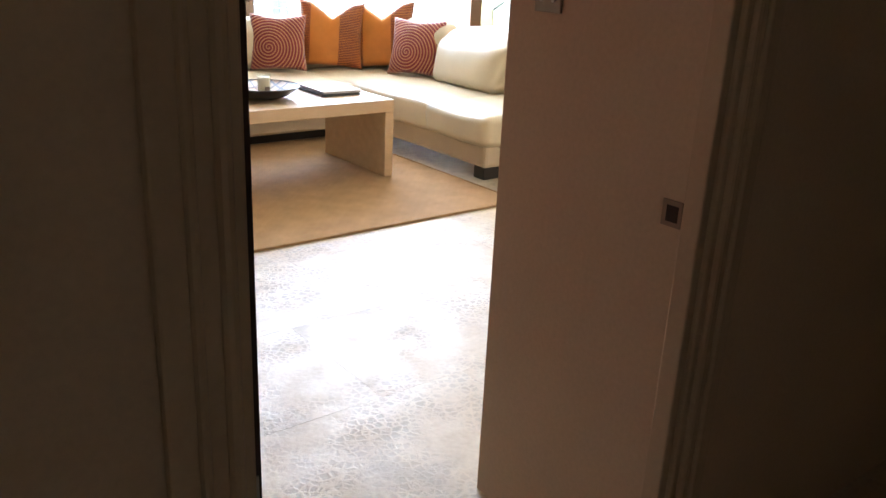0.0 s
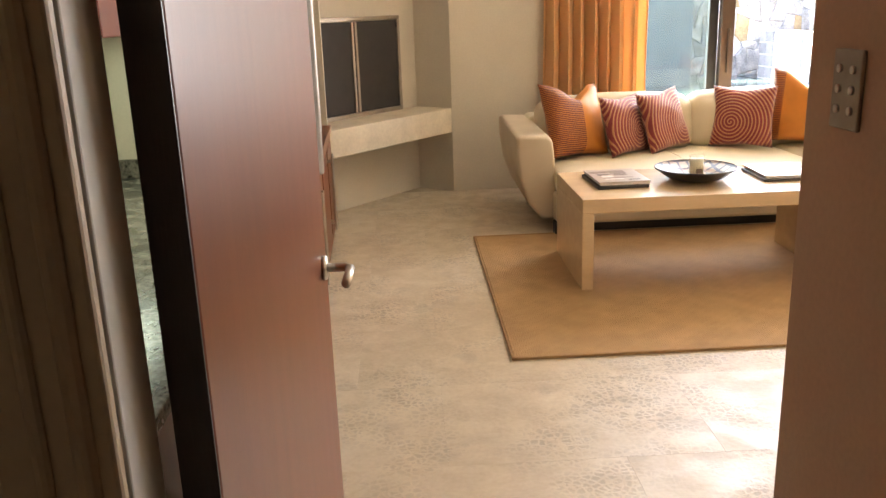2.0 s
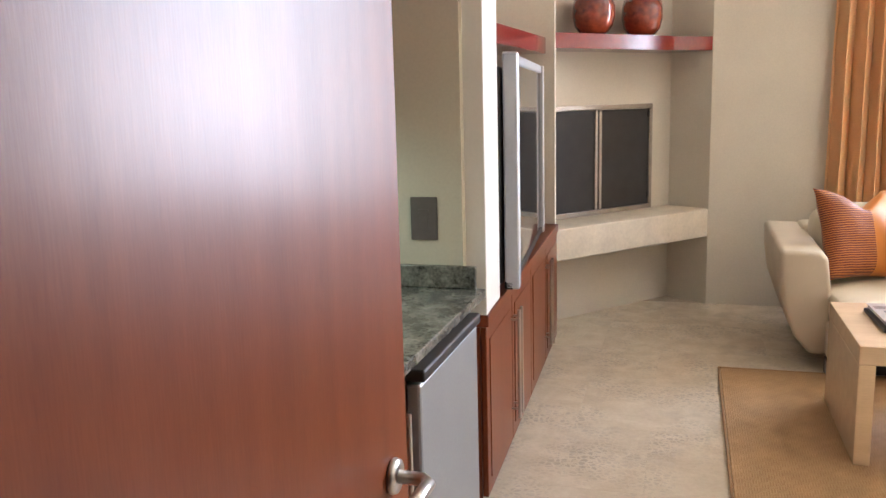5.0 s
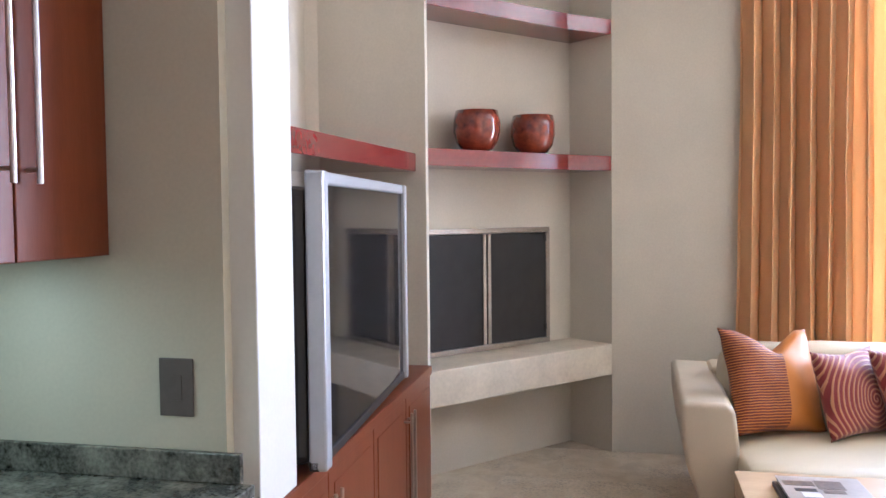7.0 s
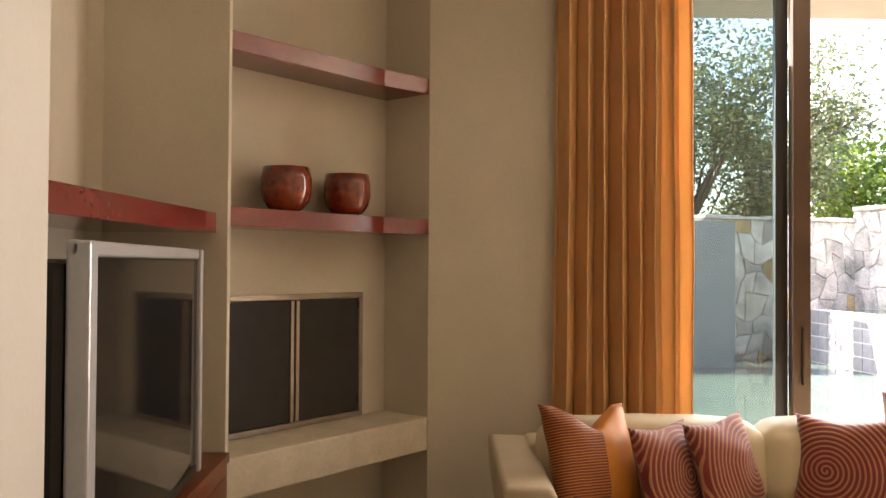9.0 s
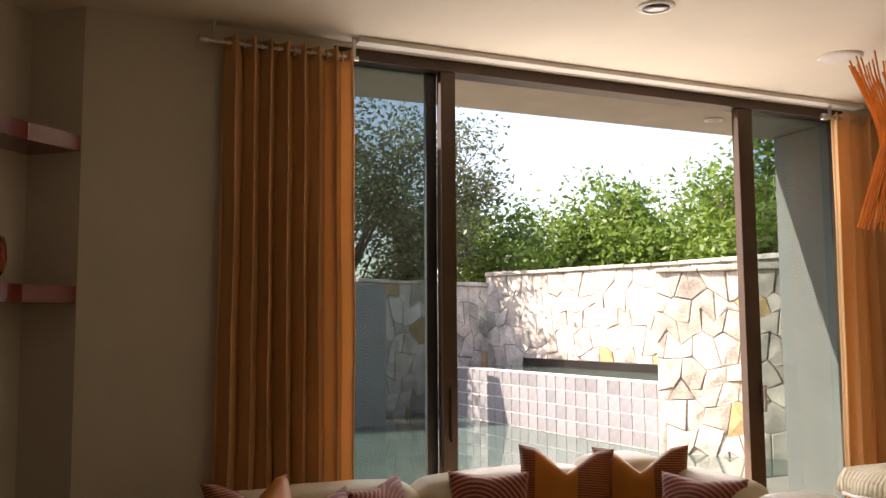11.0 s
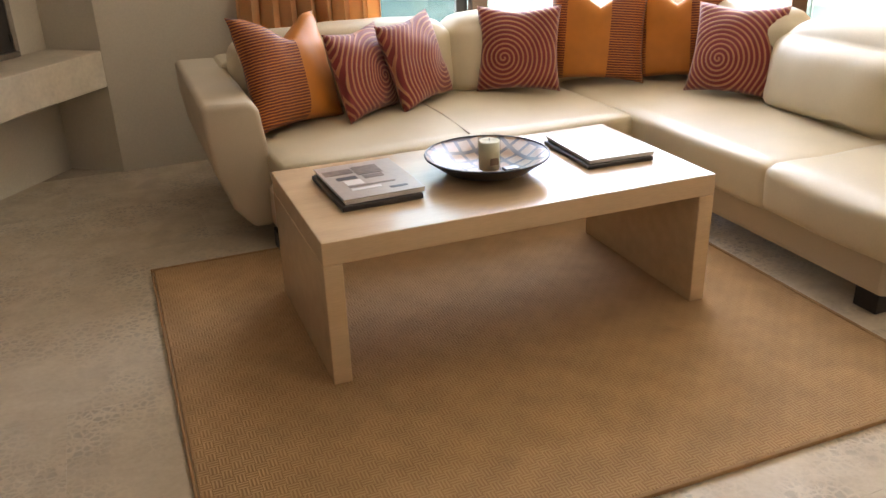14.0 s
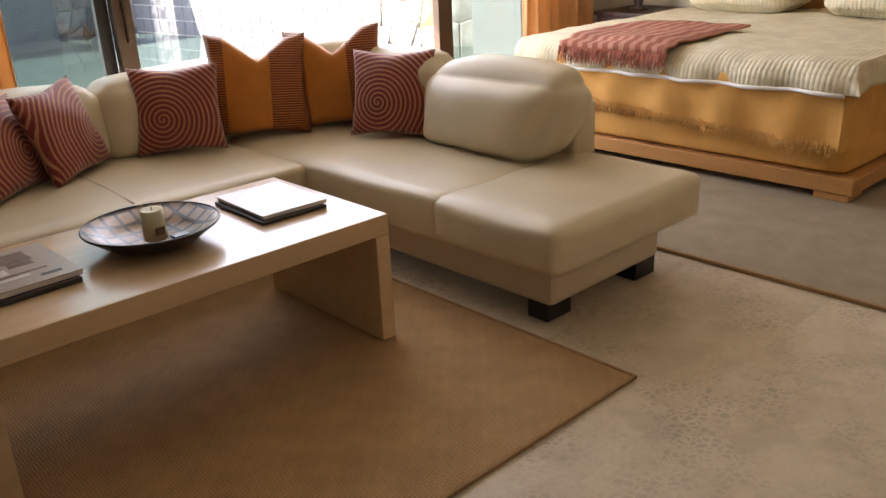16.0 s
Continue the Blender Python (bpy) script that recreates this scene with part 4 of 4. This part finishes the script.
for x, y in ((1.905, -0.335), (2.445, -0.355), (2.45, 2.05), (0.12, 1.12), (0.12, 2.05), (1.7, 1.2)):
    part("foot", box(x - 0.07, y - 0.05, 0.0, x + 0.07, y + 0.05, 0.084, 0.004), BLACK, sofa, "black block foot")
part("plinth", box(0.15, 1.12, 0.012, 1.75, 1.5, 0.08), BLACK, sofa)
for x in (0.9,):
    part("seam", tube([(x, 0.985, 0.432), (x, 1.3, 0.447), (x, 1.65, 0.44)], 0.004, 6), SUEDE, sofa)


def scatter(kind, x, y, z, rz, tilt, size, thick, seed, dent, label, roll=0, eye=0.0):
    bm = pillow_bm(size, size, thick, seed, dent)
    bmesh.ops.translate(bm, verts=bm.verts, vec=(-eye, 0, 0))
    e = tagged(mesh_ob("cushion", bm, GOLD if kind == "gold" else SPIRAL, True), label, "cushion", "scatter cushions on the sofa")
    e.matrix_world = pose(x, y, z, 0, 0, rz) @ pose(0, 0, 0, -tilt, 0, 0) @ pose(0, 0, size * 0.02, 0, roll, 0) @ pose(eye, 0, 0)
    return e


GL, SL = "gold silk cushion with rust striped sides", "dark red velvet cushion with a gold spiral"
scatter("gold", 0.29, 1.43, 0.43, 32, 22, 0.51, 0.19, 1, 0.12, GL + ", leaning on the arm", 4, 0.075)
scatter("spiral", 0.64, 1.47, 0.43, 38, 18, 0.41, 0.15, 2, 0.01, SL, 0, 0.07)
scatter("spiral", 0.93, 1.53, 0.44, 34, 18, 0.42, 0.15, 3, 0.01, SL, -4, 0.14)
scatter("spiral", 1.40, 1.52, 0.44, -28, 16, 0.42, 0.15, 4, 0.01, SL, 0, -0.07)
scatter("gold", 1.84, 1.52, 0.44, -26, 12, 0.51, 0.17, 5, 0.12, GL, 3, -0.10)
scatter("gold", 2.23, 1.36, 0.44, -40, 12, 0.51, 0.16, 6, 0.12, GL, -3, -0.085)
scatter("spiral", 2.23, 0.96, 0.44, -58, 18, 0.43, 0.15, 7, 0.01, SL, 0, -0.05)

# ---- bed ----
bed = thing("bed", "maple platform bed with ochre linen", "bed", (4.93, 0.45, 0.016))
part("platform", box(-1.08, -1.13, 0.04, 1.25, 1.13, 0.125, 0.006), BEDWOOD, bed)
for x, y in ((-0.98, -1.02), (-0.98, 1.02), (1.1, -1.02), (1.1, 1.02)):
    part("leg", box(x - 0.09, y - 0.09, 0, x + 0.09, y + 0.09, 0.039, 0.004), BEDWOOD, bed)
part("box_spring", soft_box(-1.045, -1.07, 0.127, 1.22, 1.07, 0.285, 0.03, 0.008, 12, 0.003, 4), SHEETM, bed, "ochre upholstered box base", True)
part("mattress", soft_box(-1.0, -1.02, 0.286, 1.22, 1.02, 0.66, 0.07, 0.01, 12, 0.004, 3), SHEETM, bed, smooth=True)
part("headboard", box(1.205, -1.2, 0.2, 1.285, 1.2, 1.15, 0.01), BEDWOOD, bed)


def draped(xf, y0, y1, ztop, drop_f, drop_s, thick, wav, seed, back=1.2, n=64, m=30):
    """A cover that lies over the mattress and hangs over its foot and sides."""
    bm = bmesh.new()
    g = []
    for j in range(m + 1):
        row = []
        s = j / m * (back - xf + drop_f)
        for i in range(n + 1):
            t = i / n * (y1 - y0 + 2 * drop_s)
            x, zf = (xf, ztop - (drop_f - s)) if s < drop_f else (xf + s - drop_f, ztop)
            if t < drop_s:
                y, zs = y0, ztop - (drop_s - t)
            elif t > drop_s + y1 - y0:
                y, zs = y1, ztop - (t - drop_s - (y1 - y0))
            else:
                y, zs = y0 + t - drop_s, ztop
            z = min(zf, zs)
            hang = max(0, ztop - z)
            w = noise.noise(Vector((x * 3 + seed, y * 3, 0))) * 0.02 + noise.noise(Vector((x * 9, y * 9, seed))) * 0.008
            fx = -wav * hang * (1 + math.sin(y * 17 + seed)) if zf < ztop else 0
            fy = wav * hang * (1 + math.sin(x * 15 + seed)) * (-1 if y == y0 else 1) if zs < ztop else 0
            row.append(bm.verts.new((x + fx - 0.03 * (hang > 0.001) * (zf <= zs), y + fy, z + w * (1 if hang < 0.02 else 0.5) - 0.02 * (hang < 0.001) * (s < drop_f + 0.08))))
        g.append(row)
    for a, b in zip(g, g[1:]):
        for i in range(n):
            bm.faces.new((a[i], a[i + 1], b[i + 1], b[i]))
    return bm


def hem(y):
    """Height of the coverlet's hem: it hangs lower towards the near corner."""
    return 0.315 + 0.055 * y + 0.012 * noise.noise(Vector((y * 3.1, 0, 4)))


bm = draped(-1.03, -1.04, 1.04, 0.672, 0.40, 0.40, 0.006, 0.05, 2.0, n=90)
for v in bm.verts:
    if v.co.z < 0.65:
        v.co.z = 0.672 - (0.672 - v.co.z) * (0.672 - hem(v.co.y)) / 0.40
        v.co.x += 0.010 * noise.noise(Vector((v.co.y * 9, v.co.z * 5, 3))) - 0.03
cov = part("coverlet", bm, SHEETM, bed, "ochre linen coverlet with a frayed hem", True)
bm = draped(-1.07, -1.07, 1.09, 0.70, 0.15, 0.14, 0.015, 0.14, 5.0, n=90)
bm.verts.index_update()
edge = [v.co.copy() for v in bm.verts if v.index < 91]
q = tagged(mesh_ob("quilt", bm, QUILT, True), "cream ribbed quilt spread over the bed", "quilt")
q.matrix_world = bed.matrix_world.copy()
sol = q.modifiers.new("thick", "SOLIDIFY")
sol.thickness = 0.012
edge = [p for p in edge if p.z > 0.53 and -1.07 < p.y < 1.09]
part("binding", tube([p + Vector((-0.004, 0, -0.004)) for p in edge], 0.011, 8), PAPERW, q, "pale satin binding", True)
random.seed(4)
bm = bmesh.new()
for i in range(620):
    y = -1.03 + 2.06 * i / 620
    z = hem(y) + random.uniform(-0.004, 0.03)
    x = -1.092 - 0.05 * 0.36 * (1 + math.sin(y * 17 + 2.0)) - 0.012
    sway = 0.016 * noise.noise(Vector((y * 14, 0, 7)))
    tube([(x + 0.004, y, z + 0.01), (x - random.uniform(0.002, 0.014), y + sway + random.uniform(-0.008, 0.008), z - random.uniform(0.004, 0.02)),
          (x - random.uniform(-0.004, 0.01), y + 2 * sway + random.uniform(-0.012, 0.012), z - random.uniform(0.02, 0.05))], [0.0022, 0.002, 0.001], 4, bm)
part("frayed_hem", bm, FRAY, bed, "frayed ochre fringe")
thr = thing("throw", "rust striped wool throw with a fringe", "throw", (4.93, 0.45, 0.016))
part("cloth", draped(-1.115, -0.06, 0.70, 0.738, 0.07, 0.0, 0.01, 0.05, 9.0, back=-0.2, n=34, m=24), THROW, thr, smooth=True).modifiers.new("thick", "SOLIDIFY").thickness = 0.012
for i in range(120):
    y = -0.06 + 0.76 * i / 119
    low = random.uniform(0.575, 0.60)
    part("tassel", tube([(-1.148, y, 0.675), (-1.158 + random.uniform(-0.012, 0.004), y + random.uniform(-0.012, 0.012), 0.635), (-1.165 + random.uniform(-0.012, 0.008), y + random.uniform(-0.022, 0.022), low)], [0.006, 0.005, 0.002], 5), FRINGE, thr)
for y in (-0.5, 0.55):
    pl = tagged(mesh_ob("pillow", soft_box(5.62, 0.45 + y - 0.38, 0.735, 6.12, 0.45 + y + 0.38, 0.93, 0.07, 0.05, 12, 0.012, y), QUILT, True), "cream pillow at the head of the bed", "pillow", "bed pillows")
ns = thing("nightstand", "dark wood nightstand beside the bed", "nightstand", (5.98, 2.05, 0.016))
part("body", box(-0.28, -0.25, 0.08, 0.28, 0.25, 0.62, 0.006), DARKWOOD, ns)
part("top", box(-0.30, -0.27, 0.622, 0.30, 0.27, 0.655, 0.005), DARKWOOD, ns)
for x in (-0.24, 0.24):
    for y in (-0.2, 0.2):
        part("leg", box(x - 0.025, y - 0.025, 0, x + 0.025, y + 0.025, 0.079), DARKWOOD, ns)
lm = thing("table_lamp", "table lamp with a cream linen shade, unlit", "lamp", (5.95, 2.05, 0.672))
part("base", lathe([(0.09, 0), (0.09, 0.012), (0.03, 0.03), (0.055, 0.14), (0.06, 0.22), (0.02, 0.36), (0.012, 0.5)], n=28), DARKWOOD, lm, smooth=True)
part("shade", lathe([(0.21, 0.50), (0.125, 0.82), (0.12, 0.82), (0.205, 0.50)], n=36, cap=False), SHADE, lm, smooth=True)

# ---- outside ----
setting("ground", box(-60, WALL_Y + 0.26, -0.5, 80, 90, -0.30), SOIL, "dry desert ground behind the walls", "ground")
setting("terrace", box(-3, WALL_Y + 0.21, -0.25, 12, 4.6, -0.03), DECK, "pale stone terrace strip", "terrace")
setting("water", box(-3, 4.6, -0.28, 9.2, 13.0, -0.02), WATER, "still green courtyard pool", "water")
setting("roof_overhang", box(-3.0, WALL_Y + 0.21, 3.30, 8.0, 3.55, 3.75), STUCCO, "deep stucco roof overhang", "overhang")
setting("wall_wing", box(5.34, WALL_Y + 0.21, -0.2, 5.9, 3.45, 3.29), GSTUCCO, "grey stucco wing wall beside the window", "wall")
setting("wall_garden_left", box(-3.0, 10.6, -0.3, 4.1, 10.95, 2.25), GSTUCCO, "grey stucco garden wall", "wall")


def stone_wall(name, a, b, height, lift, label, seed, cell=0.36):
    """A rubble wall from a to b: every stone a piece of its own, set proud of dark mortar."""
    a, b = Vector((*a, 0)), Vector((*b, 0))
    d = b - a
    length = d.length
    e = thing(name, label, "wall", (a.x, a.y, lift), math.degrees(math.atan2(d.y, d.x)), kind="structure")
    part("core", box(0, 0.0, 0, length, 0.40, height), MORTAR, e)
    rnd = random.Random(seed)
    nx, nz = max(2, round(length / cell)), max(2, round(height / (cell * 0.95)))
    cx, cz = length / nx, height / nz
    jit = {}

    def corner(i, j):
        if (i, j) not in jit:
            jx = 0 if i in (0, 2 * nx) else rnd.uniform(-0.24, 0.24) * cx
            jz = 0 if j in (0, nz) else rnd.uniform(-0.40, 0.40) * cz
            jit[i, j] = (i * cx / 2 + jx, j * cz + jz)
        return jit[i, j]

    for j in range(nz):
        start = -1 if j % 2 else 0
        for i in range(start, 2 * nx, 2):
            lo, hi = max(i, 0), min(i + 2, 2 * nx)
            keys = [(k, j) for k in range(lo, hi + 1)] + [(k, j + 1) for k in range(hi, lo - 1, -1)]
            pts = [corner(*k) for k in keys]
            mx, mz = sum(p[0] for p in pts) / len(pts), sum(p[1] for p in pts) / len(pts)
            proud, s = rnd.uniform(0.018, 0.036), rnd.uniform(0.95, 0.985)
            bm = bmesh.new()
            back = [bm.verts.new((mx + (x - mx) * s, 0.0, mz + (z - mz) * s)) for x, z in pts]
            mid = [bm.verts.new((mx + (x - mx) * s, -proud * 0.7, mz + (z - mz) * s)) for x, z in pts]
            front = [bm.verts.new((mx + (x - mx) * (s - 0.07), -proud + rnd.uniform(-0.014, 0.014), mz + (z - mz) * (s - 0.07))) for x, z in pts]
            for r0, r1 in ((back, mid), (mid, front)):
                for k in range(len(pts)):
                    bm.faces.new((r0[k], r0[(k + 1) % len(pts)], r1[(k + 1) % len(pts)], r1[k]))
            c = bm.verts.new((mx, -proud - rnd.uniform(0, 0.02), mz))
            for k in range(len(pts)):
                bm.faces.new((front[k], front[(k + 1) % len(pts)], c))
            part("stone", bm, RUST if rnd.random() < 0.08 else ROCK, e)
    x = 0.0
    while x < length:
        w = min(rnd.uniform(0.45, 0.8), length - x)
        part("coping_stone", box(x + 0.005, -0.07 - rnd.uniform(0, 0.03), height, x + w - 0.005, 0.42, height + rnd.uniform(0.05, 0.085), 0.012, seg=1), ROCK, e)
        x += w
    return e


stone_wall("stone_wall", (7.0, 12.74), (10.2, 3.9), 2.82, -0.28, "sunlit rubble stone garden wall with coping", 5)
stone_wall("stone_wall", (3.9, 11.62), (7.0, 12.74), 2.62, -0.28, "shaded rubble stone garden wall", 9)

stone_wall("stone_wall", (6.25, 6.42), (9.05, 3.5), 2.52, -0.28, "sunlit rubble stone wall closing the raised pool", 12, 0.29)

# raised trough of dark tiles along the stone wall
ta, tbb = Vector((5.72, 11.6, 0)), Vector((6.3, 6.5, 0))
td = (tbb - ta)
TL = td.length
trough = thing("raised_pool", "raised pool faced with slate-coloured tiles", "pool", (ta.x, ta.y, -0.02), math.degrees(math.atan2(td.y, td.x)))
part("wall", box(0, 0, 0, TL, 0.25, 0.86), TGROUT, trough)
part("water", box(-0.2, 0.26, 0.5, TL, 2.0, 0.845), WATER, trough, "dark still water")
part("back_rim", box(0.0, 1.55, 0.6, TL, 1.72, 0.98), BLACK, trough, "black tiled rear rim")
tile_mesh = None
nx = round(TL / 0.235)
for j in range(4):
    for i in range(nx):
        if tile_mesh is None:
            first = part("tile", box(0, -0.012, 0, TL / nx - 0.016, -0.001, 0.199, 0.003, seg=1), TILE, trough)
            tile_mesh = first.data
            ob = first
        else:
            ob = new("tile", tile_mesh)
            ob.parent = trough
        ob.location = (i * TL / nx + 0.006, 0, 0.012 + j * 0.214)


def tree(x, y, z0, height, spread, leaf, seed, label, count=5200, size=0.11, lean=0.0, low=0.25):
    rnd = random.Random(seed)
    e = thing("tree", label, "tree", (x, y, z0), group="trees behind the garden wall")
    bm = bmesh.new()
    tips = []
    tube([(0, 0, 0), (lean * 0.3, 0.03, height * 0.2), (lean * 0.6, -0.04, height * 0.4), (lean, 0, height * 0.62)], [0.14, 0.12, 0.09, 0.05], 9, bm)
    for i in range(16):
        a, f = rnd.uniform(0, 6.28), rnd.uniform(low, 0.6)
        r, h = spread * rnd.uniform(0.45, 0.95), height * rnd.uniform(0.45, 0.98)
        p0 = Vector((lean * f, 0, height * f * 0.8))
        p2 = Vector((lean + r * math.cos(a), r * math.sin(a), max(h, height * f)))
        p1 = (p0 + p2) / 2 + Vector((rnd.uniform(-.2, .2), rnd.uniform(-.2, .2), 0.1 * height))
        tube([p0, p1, p2], [0.05, 0.03, 0.01], 6, bm)
        tips += [p1, p2, (p1 + p2) / 2]
        for k in range(3):
            q = p2 + Vector((rnd.uniform(-.6, .6), rnd.uniform(-.6, .6), rnd.uniform(-.5, .5))) * spread * 0.5
            tube([p1 * 0.4 + p2 * 0.6, q], [0.016, 0.005], 5, bm)
            tips.append(q)
    part("trunk", bm, BARK, e)
    verts, faces = [], []
    for k in range(count):
        c = tips[rnd.randrange(len(tips))] + Vector((rnd.gauss(0, 1), rnd.gauss(0, 1), rnd.gauss(0, 0.8))) * spread * 0.17
        d = Vector((rnd.gauss(0, 1), rnd.gauss(0, 1), rnd.gauss(0, 0.7))).normalized()
        s = d.cross(Vector((rnd.gauss(0, 1), rnd.gauss(0, 1), rnd.gauss(0, 1)))).normalized()
        ln = size * rnd.uniform(0.6, 1.3)
        k0 = len(verts)
        verts += [c, c + d * ln * 0.5 + s * ln * 0.24, c + d * ln, c + d * ln * 0.5 - s * ln * 0.24]
        faces.append((k0, k0 + 1, k0 + 2, k0 + 3))
    me = bpy.data.meshes.new("crown")
    me.from_pydata([tuple(v) for v in verts], [], faces)
    me.materials.append(leaf)
    ob = new("crown", me)
    ob.parent = e
    return e


for x, y, h, s, lf, sd in ((9.2, 13.4, 4.3, 1.5, LEAF, 1), (10.4, 11.6, 4.6, 1.6, LEAF, 2), (11.4, 9.4, 5.7, 1.7, LEAF, 3), (12.0, 7.2, 5.8, 1.7, LEAF, 4), (11.9, 5.0, 4.6, 1.5, LEAF, 5),
                           (9.3, 16.4, 4.6, 1.9, LEAF, 6), (12.3, 13.0, 5.2, 1.9, LEAF, 13)):
    tree(x, y, -0.3, h, s, lf, sd, "bright green leafy tree behind the stone wall", 11000, 0.155)
for x, y, h, s, sd in ((6.3, 15.2, 6.2, 1.7, 7), (4.3, 14.4, 6.6, 2.2, 8), (2.2, 14.0, 7.0, 2.2, 9), (0.2, 14.5, 6.4, 2.0, 10), (7.4, 18.0, 6.0, 1.9, 11)):
    tree(x, y, -0.3, h, s, OLIVE, sd, "feathery olive-grey desert tree", 8000, 0.12, 0.3)

# ---- floor slabs ----
slab_mesh = []
rnd = random.Random(3)
SW, SD = 0.915, 0.61
for j in range(-10, 5):
    for i in range(-4, 8):
        x0 = i * SW + (0.33 if j % 2 else 0.0) - 0.2
        y0 = j * SD + 0.15
        x1, y1 = x0 + SW, y0 + SD
        if x1 < -2.3 or x0 > EAST or y1 < -5.4 or y0 > 2.5:
            continue
        if len(slab_mesh) < 1:
            ob = part("slab", box(0, 0, -0.02, SW - 0.0005, SD - 0.0005, 0), STONE, floor)
            slab_mesh.append(ob.data)
        else:
            ob = new("slab", slab_mesh[0])
            ob.parent = floor
        ob.location = (x0, y0, 0)
